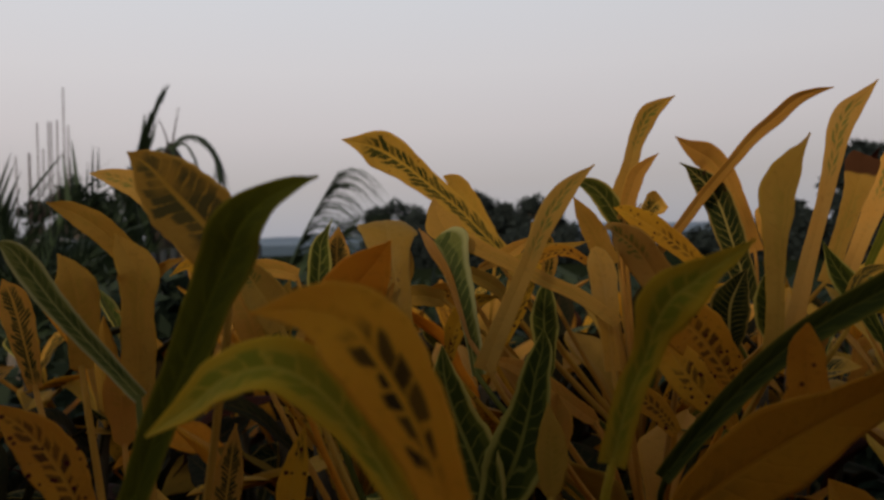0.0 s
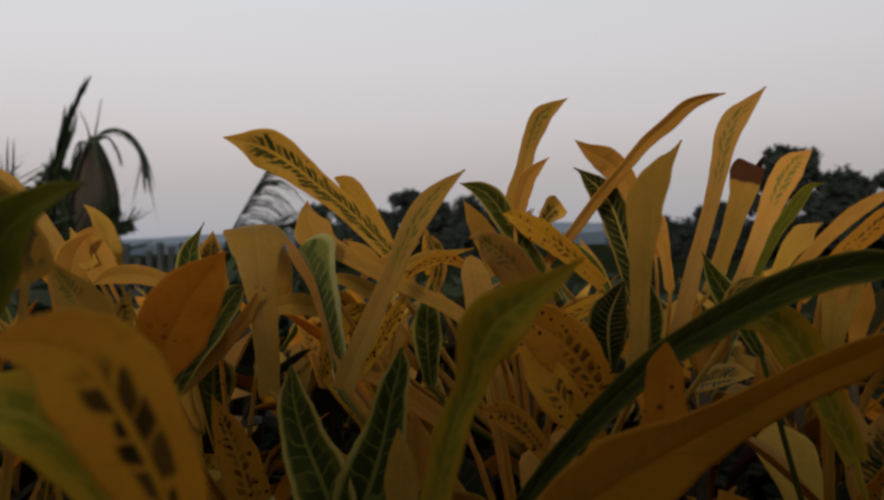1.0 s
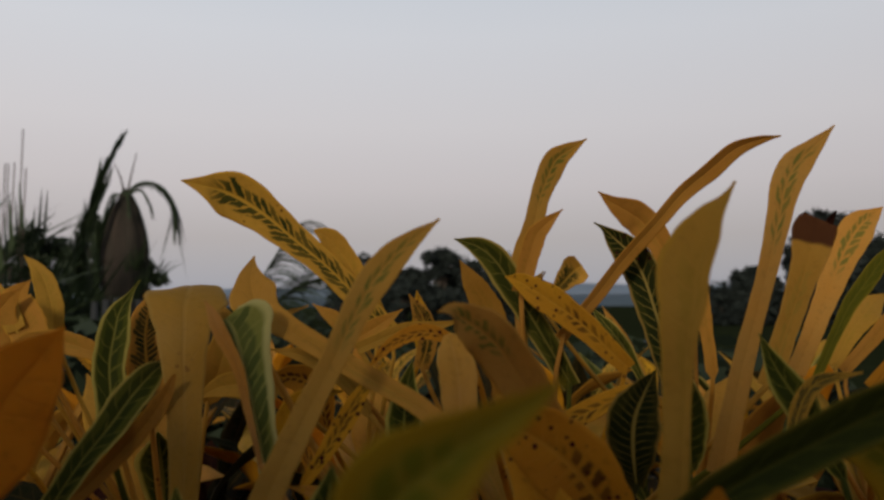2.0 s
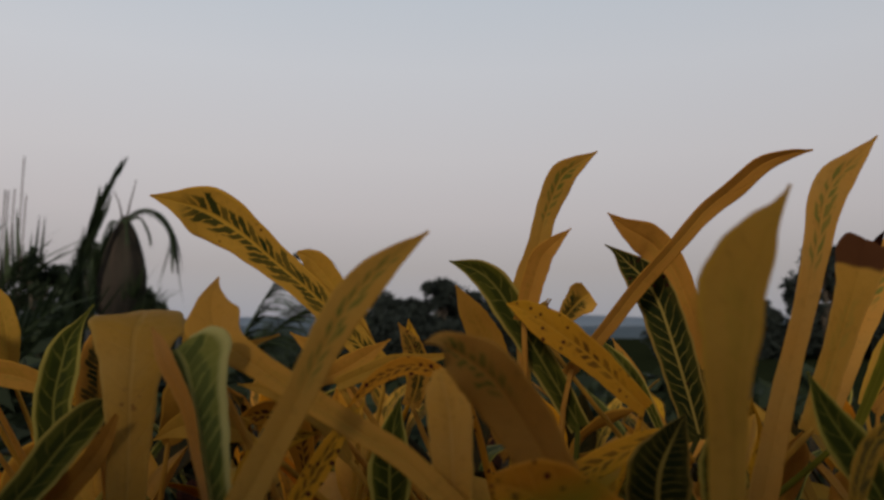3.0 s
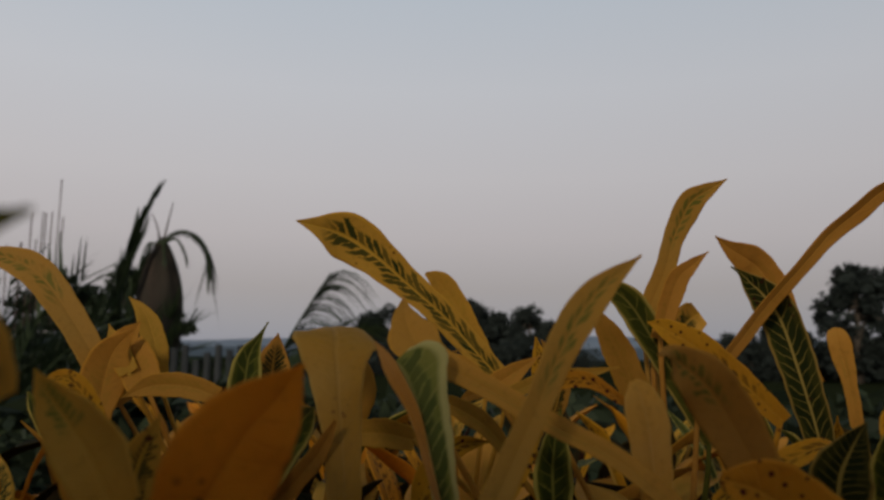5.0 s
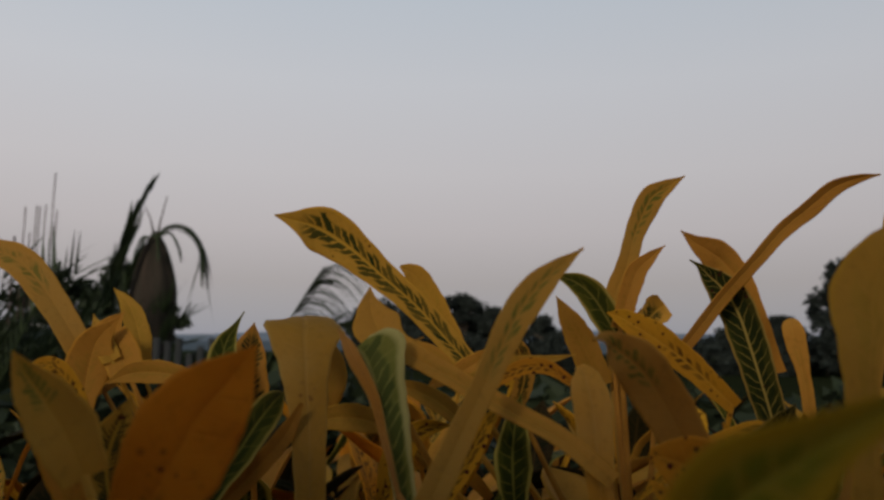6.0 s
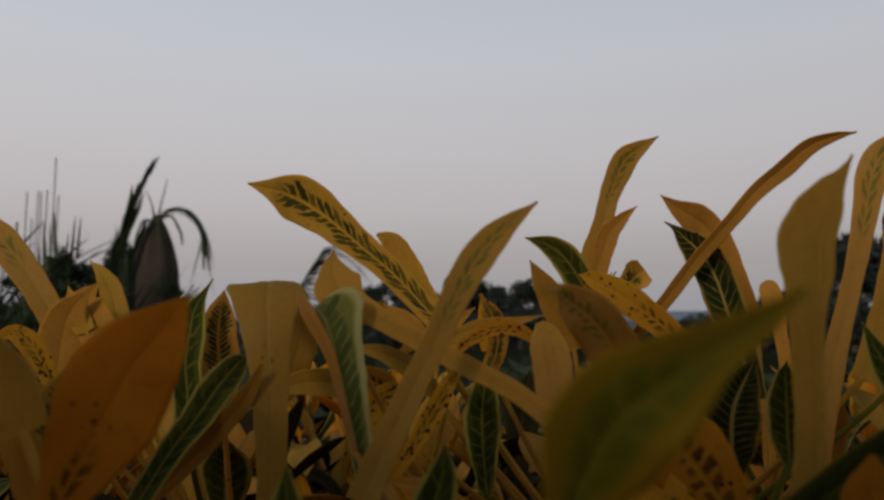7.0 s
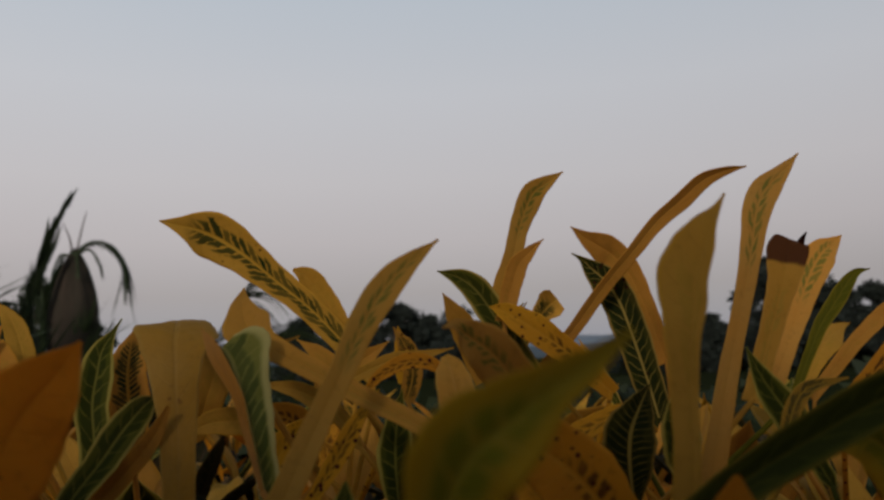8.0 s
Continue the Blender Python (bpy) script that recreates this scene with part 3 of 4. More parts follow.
spiky = base_at("palm_tree", -2.9, 5.0, 0, "low spiky palm with stiff narrow upright leaflets", "palm tree")
bm = bmesh.new()
tube(bm, spline([(-2.9, 5, -0.1), (-2.9, 5, 0.4), (-2.88, 5, 0.75)], 5), 0.09, 0.07, 10)
part("trunk", bm, TRUNK, spiky)
for k in range(15):
    a = -1.15 + 2.3 * k / 14 + rng.uniform(-0.06, 0.06)
    L = rng.uniform(0.95, 1.2)
    y = rng.uniform(-0.25, 0.25)
    e = V3(math.sin(a) * L, y, math.cos(a) * L)
    bm = bmesh.new()
    frond(bm, [V3(-2.88, 5, 0.72), V3(-2.88, 5, 0.72) + e * 0.5, V3(-2.88, 5, 0.72) + e + V3(0.06 * math.sin(a), 0, -0.1 * abs(math.sin(a)))], 0.30, 0.36, 0.05, rng, 16, 0.022, 0.34, 0, (math.cos(a), 0.2, -math.sin(a)))
    part("frond", bm, FROND, spiky, smooth=False)

leaning = base_at("palm_tree", -1.25, 5.0, 0, "palm sapling with one leaning frond of hanging leaflets", "palm tree")
bm = bmesh.new()
tube(bm, spline([(-1.35, 5, -0.1), (-1.34, 5, 0.4), (-1.3, 5, 0.85)], 5), 0.05, 0.035, 9)
part("trunk", bm, TRUNK, leaning)
for pts, l0, l1, os in (
    ([(-1.3, 5, 0.8), (-1.12, 5, 1.26), (-0.96, 5, 1.55), (-0.84, 5, 1.74)], 0.50, 0.36, 1),
    ([(-1.3, 5, 0.8), (-1.05, 4.95, 1.15), (-0.8, 4.9, 1.36), (-0.55, 4.9, 1.42)], 0.3, 0.25, 0),
    ([(-1.3, 5, 0.8), (-1.45, 5, 1.1), (-1.6, 5, 1.2), (-1.8, 5, 1.18)], 0.25, 0.2, 0),
):
    bm = bmesh.new()
    frond(bm, pts, l0, l1, 0.9 if os else 0.5, rng, 150, 0.011, 0.42, os, (0.85, -0.4, -0.25))
    part("frond", bm, FROND, leaning, smooth=False)

for thing, dx in ((spiky, -0.08), (leaning, -0.03), (column, -0.17), (column_2, -0.165)):
    thing.location.x += dx
column.location.z -= 0.06

# ---- croton hedge ----
# last five: front row added out of view to block low light from behind
SPOTS = ((-0.62, 0.62), (-0.28, 0.52), (0.02, 0.62), (0.24, 0.50), (0.50, 0.62), (0.86, 0.62), (-0.45, 0.98), (-0.08, 0.95), (0.30, 0.96), (0.66, 0.98), (-0.28, 1.28), (0.10, 1.26), (0.48, 1.27), (1.02, 1.0), (-0.84, 1.0), (-0.54, 0.14), (-0.26, -0.04), (0.12, -0.14), (0.48, 0.02), (0.80, 0.22))
SHRUBS = []
for x, y in SPOTS:
    SHRUBS.append(base_at("croton_shrub", x, y, 0, "croton shrub with long yellow, orange and green variegated leaves", "shrub", "croton hedge"))

bm = bmesh.new()
for i in range(25):
    for j in range(13):
        x, y = -1.2 + 2.6 * i / 24, -0.5 + 2.1 * j / 12
        rim = min(i, 24 - i, j, 12 - j)
        bm.verts.new((x, y, 0.03 + (0.05 + 0.04 * noise.noise((x * 5, y * 5, 2)) if rim else -0.06)))
bm.verts.ensure_lookup_table()
for i in range(24):
    for j in range(12):
        k = i * 13 + j
        bm.faces.new((bm.verts[k], bm.verts[k + 13], bm.verts[k + 14], bm.verts[k + 1]))
tagged(mesh_object("planting_bed", bm, SOIL), "bed of dark soil under the hedge", "soil", kind="structure")



def canopy(y, x=0.0):
    """How high the common leaf mass reaches over the plan: it steps up away from the front."""
    # unseen front row: raised beside and behind the camera to shade the lower leaves
    if y < 0.28:
        return 1.03 if abs(x - 0.08) < 0.2 and y > -0.04 else 1.19
    low = 0.06 if x < -0.13 and y < 0.72 else 0.0
    for limit, top in ((0.45, 1.08), (0.55, 1.10), (0.65, 1.135), (0.75, 1.17)):
        if y < limit:
            return top - low
    return 1.195


NODES = []
rng = random.Random(3)
for sh, (x, y) in zip(SHRUBS, SPOTS):
    for k in range(8):
        a = k * 2.4 + rng.uniform(-0.3, 0.3)
        r = 0.03 + 0.19 * ((k + 0.5) / 8) ** 0.5
        h = V3(x + r * 1.05 * math.cos(a), y + r * math.sin(a), 0)
        h.z = canopy(h.y, h.x) - rng.uniform(0.07, 0.15)
        bm = bmesh.new()
        foot = V3(x + rng.uniform(-0.02, 0.02), y + rng.uniform(-0.02, 0.02), 0)
        tube(bm, spline([foot, foot.lerp(h, 0.35) + V3(rng.uniform(-.02, .02), 0, 0.06), h], 12), 0.012, 0.0055, 8)
        part("stem", bm, STEM, sh)
        NODES.append((h, sh))

LOWER = []
for sh, (x, y) in zip(SHRUBS, SPOTS):
    for k in range(7):
        a = k * 2.4 + rng.uniform(-0.4, 0.4)
        r = 0.05 + 0.15 * ((k + 0.5) / 7) ** 0.5
        h = V3(x + r * math.cos(a), y + r * math.sin(a), canopy(y) - rng.uniform(0.18, 0.42))
        bm = bmesh.new()
        tube(bm, spline([V3(x, y, 0.25), V3(x, y, 0.3).lerp(h, 0.5), h], 6), 0.008, 0.005, 6)
        part("stem", bm, STEM, sh)
        LOWER.append((h, sh))

leaf_rng = random.Random(8)


def sheet(kind, line, widths, face, fold, across, share=0.5):
    """A thin closed leaf skin along a line with the given breadths; share: how much of the breadth lies on the side t x face; fold: degrees by which both halves rise."""
    steps = len(line) - 1
    face, lift = Vector(face), math.tan(radians(fold))
    ph, amp = leaf_rng.uniform(0, 6.28), leaf_rng.uniform(0.03, 0.08)
    bm = bmesh.new()
    uvl = bm.loops.layers.uv.new("UVMap")
    top, low, where = [], [], {}
    side0 = None
    for i, (p, wide) in enumerate(zip(line, widths)):
        s = i / steps
        t = (line[min(i + 1, steps)] - line[max(i - 1, 0)]).normalized()
        side = t.cross(face)
        if side.length < 0.15 and side0 is not None:
            side = side0 - t * side0.dot(t)
        side.normalize()
        if side0 is not None:
            if side.dot(side0) < 0:
                side = -side
            side = (side * 0.6 + side0 * 0.4)
            side = (side - t * side.dot(t)).normalized()
        side0 = side
        nrm = side.cross(t).normalized()
        w = max(wide * 0.5, 0.0004)
        rt, rl = [], []
        for k in range(-across, across + 1):
            u = k / across
            half = w * 2 * (share if u > 0 else 1 - share) * (1 + 0.03 * math.sin(s * 23 + ph + (2.2 if u > 0 else 0)) + 0.018 * math.sin(s * 61 + 3 * ph))
            up = lift * abs(u) ** 1.3 * half + amp * w * math.sin(s * 15 + ph + (1.9 if u > 0 else 0)) * abs(u) ** 2 - 0.05 * w * (1 - abs(u)) ** 6
            q = p + side * (u * half) + nrm * up
            a, b = bm.verts.new(q + nrm * 0.00022), bm.verts.new(q - nrm * (0.00022 + 0.0011 * (1 - abs(u)) ** 8 * (1.2 - s)))
            where[a] = where[b] = (0.5 + 0.5 * u, s)
            rt.append(a)
            rl.append(b)
        top.append(rt)
        low.append(rl)
    m = 2 * across
    for i in range(steps):
        for k in range(m):
            bm.faces.new((top[i][k], top[i][k + 1], top[i + 1][k + 1], top[i + 1][k]))
            bm.faces.new((low[i][k], low[i + 1][k], low[i + 1][k + 1], low[i][k + 1]))
        bm.faces.new((top[i][0], top[i + 1][0], low[i + 1][0], low[i][0]))
        bm.faces.new((top[i][m], low[i][m], low[i + 1][m], top[i + 1][m]))
    foot = line[0]
    head, shrub = min(NODES + LOWER, key=lambda n: (n[0] - foot).length)
    if kind != "brown":
        tube(bm, spline([head, head.lerp(foot, 0.6) + V3(0, 0, -0.004), foot, line[1]], 6), 0.0022, 0.0013, 6)
    for f in bm.faces:
        for lo in f.loops:
            lo[uvl].uv = where.get(lo.vert, (0.62, 0.02))
    return part("leaf", bm, LEAF[kind], shrub, WORDS[kind])


def leaf(kind, points, width, peak, base, sharp, face, fold, swell=0.42, fine=True):
    """One croton blade along a line from its foot to its tip: width at its broadest (peak, as a share of the length), base: share of that width at the foot,
    sharp: how drawn-out the tip is, face: the way the upper side looks."""
    steps = 34 if fine else 16
    widths = []
    for i in range(steps + 1):
        s = i / steps
        if s < peak:
            g = max(0.0, 1 - (peak - s) / swell)
            w = (base + (1 - base) * g * g * (3 - 2 * g)) * min(1.0, 0.25 + s * 9)
        else:
            w = max(math.cos(1.5708 * (s - peak) / (1 - peak)), 0.0) ** sharp
        widths.append(w * width)
    return sheet(kind, spline(points, steps), widths, face, fold, 6 if fine else 3)


def blade(kind, rows, face, fold, share=0.5):
    """A croton leaf of uneven outline: rows of a place on its midrib and the breadth there, from foot to tip."""
    line = spline(rows, 44)
    return sheet(kind, [q.xyz for q in line], [q.w for q in line], face, fold, 7, share)


# the large blades that stand out of the hedge
blade("spot", [(0.078, 0.775, 1.224, 0.0141), (0.058, 0.768, 1.246, 0.0155), (0.037, 0.761, 1.269, 0.0169), (0.015, 0.754, 1.288, 0.0189), (-0.002, 0.747, 1.303, 0.0245), (-0.018, 0.740, 1.314, 0.0300), (-0.029, 0.733, 1.319, 0.0261), (-0.038, 0.726, 1.321, 0.0125), (-0.049, 0.719, 1.323, 0.0000)], (0.17, -0.98, -0.11), 10)
blade("yellow", [(0.065, 0.785, 1.237, 0.0137), (0.052, 0.779, 1.262, 0.0151), (0.041, 0.772, 1.282, 0.0158), (0.033, 0.766, 1.292, 0.0134), (0.025, 0.760, 1.296, 0.0022)], (0.10, -0.99, -0.08), 6)
blade("faint", [(0.056, 0.500, 1.180, 0.0105), (0.064, 0.502, 1.199, 0.0096), (0.072, 0.505, 1.216, 0.0088), (0.079, 0.508, 1.231, 0.0086), (0.084, 0.510, 1.242, 0.0094), (0.089, 0.512, 1.252, 0.0112), (0.095, 0.515, 1.261, 0.0110), (0.103, 0.518, 1.269, 0.0069), (0.113, 0.520, 1.277, 0.0000)], (0.04, -0.97, 0.23), 10)
blade("green", [(0.183, 0.700, 1.201, 0.0102), (0.172, 0.696, 1.220, 0.0130), (0.160, 0.692, 1.240, 0.0141), (0.150, 0.688, 1.256, 0.0157), (0.140, 0.684, 1.271, 0.0162), (0.130, 0.680, 1.279, 0.0111), (0.117, 0.676, 1.283, 0.0000)], (-0.07, -1.00, -0.01), 14)
blade("mottle", [(0.207, 0.660, 1.214, 0.0087), (0.194, 0.661, 1.227, 0.0119), (0.181, 0.662, 1.239, 0.0141), (0.165, 0.663, 1.251, 0.0157), (0.152, 0.664, 1.259, 0.0095), (0.144, 0.665, 1.262, 0.0000)], (-0.14, -0.99, 0.01), 10)
blade("yellow", [(0.145, 0.700, 1.222, 0.0158), (0.135, 0.697, 1.246, 0.0164), (0.127, 0.693, 1.260, 0.0113), (0.120, 0.690, 1.272, 0.0000)], (-0.08, -1.00, -0.04), 8)
blade("faint", [(0.153, 0.720, 1.253, 0.0106), (0.156, 0.714, 1.273, 0.0118), (0.162, 0.708, 1.290, 0.0117), (0.166, 0.702, 1.307, 0.0110), (0.170, 0.696, 1.319, 0.0134), (0.174, 0.690, 1.328, 0.0139), (0.181, 0.684, 1.333, 0.0087), (0.190, 0.678, 1.338, 0.0000)], (-0.16, -0.97, -0.16), 8)
blade("yellow", [(0.153, 0.680, 1.254, 0.0091), (0.157, 0.675, 1.271, 0.0108), (0.161, 0.670, 1.284, 0.0107), (0.167, 0.665, 1.291, 0.0065), (0.174, 0.660, 1.297, 0.0000)], (-0.16, -0.98, -0.11), 14)
blade("yellow", [(0.294, 0.840, 1.227, 0.0139), (0.281, 0.832, 1.259, 0.0147), (0.267, 0.824, 1.289, 0.0178), (0.252, 0.816, 1.306, 0.0224), (0.241, 0.808, 1.312, 0.0214), (0.228, 0.800, 1.318, 0.0109), (0.216, 0.792, 1.325, 0.0000)], (-0.27, -0.96, -0.10), 8)
blade("dark_green", [(0.249, 0.720, 1.193, 0.0149), (0.243, 0.717, 1.215, 0.0175), (0.235, 0.714, 1.241, 0.0201), (0.227, 0.711, 1.264, 0.0207), (0.218, 0.709, 1.278, 0.0188), (0.209, 0.706, 1.286, 0.0110), (0.203, 0.703, 1.291, 0.0032), (0.197, 0.700, 1.294, 0.0006)], (-0.27, -0.96, -0.05), 14)
blade("yellow", [(0.175, 0.690, 1.228, 0.0074), (0.194, 0.689, 1.250, 0.0083), (0.212, 0.688, 1.273, 0.0090), (0.231, 0.687, 1.294, 0.0093), (0.245, 0.686, 1.310, 0.0105), (0.261, 0.686, 1.323, 0.0124), (0.273, 0.685, 1.333, 0.0111), (0.286, 0.684, 1.338, 0.0062), (0.298, 0.683, 1.340, 0.0000)], (-0.22, -0.65, -0.72), 12)
blade("yellow", [(0.176, 0.455, 1.190, 0.0083), (0.178, 0.458, 1.211, 0.0071), (0.180, 0.462, 1.225, 0.0079), (0.182, 0.465, 1.239, 0.0101), (0.185, 0.468, 1.248, 0.0131), (0.187, 0.472, 1.257, 0.0152), (0.191, 0.475, 1.265, 0.0132), (0.195, 0.478, 1.273, 0.0074), (0.199, 0.482, 1.278, 0.0033), (0.203, 0.485, 1.284, 0.0000)], (-0.38, -0.88, 0.28), 9, 0.25)
blade("faint", [(0.233, 0.600, 1.173, 0.0115), (0.244, 0.604, 1.214, 0.0097), (0.254, 0.609, 1.243, 0.0085), (0.262, 0.613, 1.266, 0.0089), (0.269, 0.618, 1.286, 0.0110), (0.274, 0.622, 1.302, 0.0138), (0.281, 0.627, 1.313, 0.0146), (0.292, 0.631, 1.323, 0.0086), (0.305, 0.636, 1.335, 0.0000)], (-0.35, -0.93, -0.06), 8)
blade("scorched", [(0.255, 0.600, 1.211, 0.0097), (0.262, 0.600, 1.231, 0.0097), (0.269, 0.600, 1.251, 0.0108), (0.274, 0.600, 1.266, 0.0140), (0.277, 0.600, 1.277, 0.0178), (0.278, 0.600, 1.283, 0.0173), (0.279, 0.600, 1.285, 0.0079)], (-0.42, -0.90, -0.06), 12)
blade("faint", [(0.330, 0.750, 1.204, 0.0116), (0.345, 0.754, 1.234, 0.0125), (0.357, 0.758, 1.259, 0.0157), (0.369, 0.762, 1.282, 0.0204), (0.380, 0.765, 1.297, 0.0199), (0.391, 0.769, 1.305, 0.0100), (0.400, 0.773, 1.311, 0.0000)], (-0.45, -0.89, -0.06), 8)
blade("olive", [(0.299, 0.655, 1.207, 0.0041), (0.310, 0.657, 1.228, 0.0054), (0.320, 0.660, 1.245, 0.0072), (0.329, 0.662, 1.256, 0.0088), (0.339, 0.664, 1.268, 0.0077), (0.347, 0.667, 1.275, 0.0043), (0.356, 0.669, 1.277, 0.0000)], (-0.47, -0.88, -0.03), 16)
blade("yellow", [(0.400, 0.850, 1.200, 0.0087), (0.419, 0.864, 1.224, 0.0152), (0.436, 0.878, 1.237, 0.0211), (0.450, 0.892, 1.245, 0.0197), (0.465, 0.906, 1.251, 0.0086), (0.482, 0.920, 1.255, 0.0000)], (-0.47, -0.88, -0.00), 9)
blade("yellow", [(0.402, 0.840, 1.197, 0.0085), (0.429, 0.852, 1.219, 0.0105), (0.460, 0.864, 1.244, 0.0121), (0.493, 0.876, 1.265, 0.0129), (0.526, 0.888, 1.280, 0.0075), (0.549, 0.900, 1.284, 0.0000)], (-0.51, -0.86, -0.02), 10)
blade("mottle", [(0.371, 0.740, 1.195, 0.0106), (0.414, 0.755, 1.228, 0.0142), (0.444, 0.770, 1.246, 0.0163), (0.471, 0.785, 1.261, 0.0132), (0.502, 0.800, 1.277, 0.0000)], (-0.50, -0.87, 0.00), 10)
blade("yellow", [(0.297, 0.560, 1.175, 0.0084), (0.299, 0.558, 1.195, 0.0111), (0.302, 0.555, 1.211, 0.0132), (0.306, 0.552, 1.227, 0.0126), (0.309, 0.550, 1.236, 0.0000)], (-0.47, -0.88, 0.08), 9)
blade("lime", [(0.261, 0.460, 1.153, 0.0095), (0.250, 0.462, 1.180, 0.0138), (0.241, 0.464, 1.197, 0.0185), (0.233, 0.466, 1.208, 0.0165), (0.224, 0.468, 1.210, 0.0111), (0.214, 0.470, 1.205, 0.0000)], (-0.42, -0.89, 0.15), 12)
blade("yellow", [(0.122, 0.520, 1.198, 0.0064), (0.106, 0.529, 1.211, 0.0074), (0.088, 0.537, 1.220, 0.0077), (0.069, 0.546, 1.230, 0.0084), (0.053, 0.555, 1.238, 0.0096), (0.042, 0.563, 1.244, 0.0135), (0.035, 0.572, 1.250, 0.0208), (0.031, 0.581, 1.257, 0.0128), (0.029, 0.589, 1.263, 0.0061), (0.028, 0.598, 1.269, 0.0000)], (0.10, -0.93, 0.36), 10)
blade("pale", [(0.013, 0.555, 1.168, 0.0107), (0.011, 0.561, 1.189, 0.0123), (0.009, 0.566, 1.208, 0.0144), (0.006, 0.572, 1.226, 0.0180), (0.004, 0.578, 1.237, 0.0226), (0.002, 0.583, 1.246, 0.0298), (0.001, 0.589, 1.251, 0.0347), (-0.002, 0.601, 1.255, 0.0324), (-0.007, 0.618, 1.257, 0.0239)], (0.25, -0.92, 0.30), -7)
blade("pale_green", [(0.051, 0.535, 1.172, 0.0072), (0.048, 0.537, 1.192, 0.0081), (0.044, 0.538, 1.210, 0.0106), (0.041, 0.540, 1.220, 0.0132), (0.038, 0.542, 1.229, 0.0158), (0.036, 0.544, 1.233, 0.0185), (0.034, 0.546, 1.237, 0.0216), (0.032, 0.547, 1.240, 0.0205), (0.030, 0.549, 1.242, 0.0086)], (0.18, -0.94, 0.28), 18, 0.74)
blade("pale", [(0.049, 0.532, 1.189, 0.0016), (0.043, 0.535, 1.209, 0.0028), (0.038, 0.538, 1.225, 0.0041), (0.031, 0.540, 1.237, 0.0054), (0.027, 0.543, 1.244, 0.0038), (0.023, 0.546, 1.249, 0.0000)], (0.20, -0.98, 0.03), 6)
blade("yellow", [(0.035, 0.570, 1.235, 0.0032), (0.042, 0.585, 1.242, 0.0034), (0.052, 0.600, 1.247, 0.0000)], (0.15, -0.99, -0.02), 10)
blade("green", [(-0.044, 0.620, 1.178, 0.0110), (-0.047, 0.625, 1.201, 0.0139), (-0.050, 0.629, 1.219, 0.0155), (-0.050, 0.634, 1.234, 0.0150), (-0.050, 0.639, 1.244, 0.0107), (-0.047, 0.643, 1.252, 0.0034), (-0.044, 0.648, 1.260, 0.0000)], (0.35, -0.94, 0.02), 16)
blade("green", [(-0.033, 0.540, 1.170, 0.0082), (-0.025, 0.549, 1.187, 0.0098), (-0.018, 0.559, 1.200, 0.0123), (-0.013, 0.568, 1.211, 0.0136), (-0.009, 0.578, 1.219, 0.0094), (-0.007, 0.587, 1.223, 0.0000)], (0.33, -0.94, 0.09), 16)
blade("spot", [(-0.038, 0.650, 1.197, 0.0137), (-0.041, 0.653, 1.215, 0.0196), (-0.043, 0.655, 1.231, 0.0192), (-0.043, 0.658, 1.244, 0.0129), (-0.042, 0.660, 1.255, 0.0000)], (0.32, -0.95, 0.01), 9)
blade("spot", [(0.179, 0.800, 1.241, 0.0054), (0.187, 0.798, 1.256, 0.0085), (0.194, 0.796, 1.265, 0.0154), (0.200, 0.795, 1.271, 0.0208), (0.204, 0.793, 1.274, 0.0176)], (-0.18, -0.98, -0.05), 10)
blade("faint", [(0.155, 0.525, 1.197, 0.0142), (0.145, 0.521, 1.215, 0.0166), (0.136, 0.516, 1.229, 0.0178), (0.129, 0.512, 1.237, 0.0169), (0.122, 0.508, 1.242, 0.0126), (0.117, 0.503, 1.245, 0.0057), (0.113, 0.499, 1.245, 0.0000)], (-0.50, -0.78, 0.37), 12)
blade("pale", [(0.122, 0.540, 1.172, 0.0084), (0.121, 0.542, 1.192, 0.0101), (0.120, 0.544, 1.208, 0.0127), (0.119, 0.546, 1.221, 0.0145), (0.117, 0.548, 1.231, 0.0113), (0.115, 0.550, 1.236, 0.0030)], (-0.08, -0.99, 0.08), 7)
blade("dark_green", [(0.188, 0.560, 1.177, 0.0051), (0.186, 0.556, 1.190, 0.0168), (0.186, 0.553, 1.203, 0.0205), (0.189, 0.550, 1.213, 0.0132), (0.193, 0.546, 1.223, 0.0000)], (-0.30, -0.95, 0.10), 14)
blade("green", [(0.212, 0.570, 1.181, 0.0044), (0.211, 0.568, 1.192, 0.0135), (0.210, 0.565, 1.206, 0.0147), (0.209, 0.562, 1.216, 0.0069), (0.209, 0.560, 1.221, 0.0000)], (-0.35, -0.93, 0.09), 14)
blade("spot", [(0.098, 0.690, 1.212, 0.0087), (0.102, 0.687, 1.227, 0.0111), (0.099, 0.683, 1.241, 0.0104), (0.092, 0.680, 1.253, 0.0000)], (-0.01, -1.00, -0.00), 9)
blade("yellow", [(0.070, 0.630, 1.226, 0.0059), (0.092, 0.627, 1.235, 0.0069), (0.107, 0.623, 1.237, 0.0048), (0.122, 0.620, 1.240, 0.0000)], (-0.01, -1.00, -0.00), 9)
blade("faint", [(-0.149, 0.720, 1.214, 0.0158), (-0.169, 0.723, 1.243, 0.0167), (-0.187, 0.727, 1.266, 0.0176), (-0.204, 0.730, 1.286, 0.0200), (-0.221, 0.733, 1.298, 0.0188), (-0.240, 0.737, 1.304, 0.0120), (-0.257, 0.740, 1.307, 0.0000)], (0.49, -0.87, -0.06), 10)
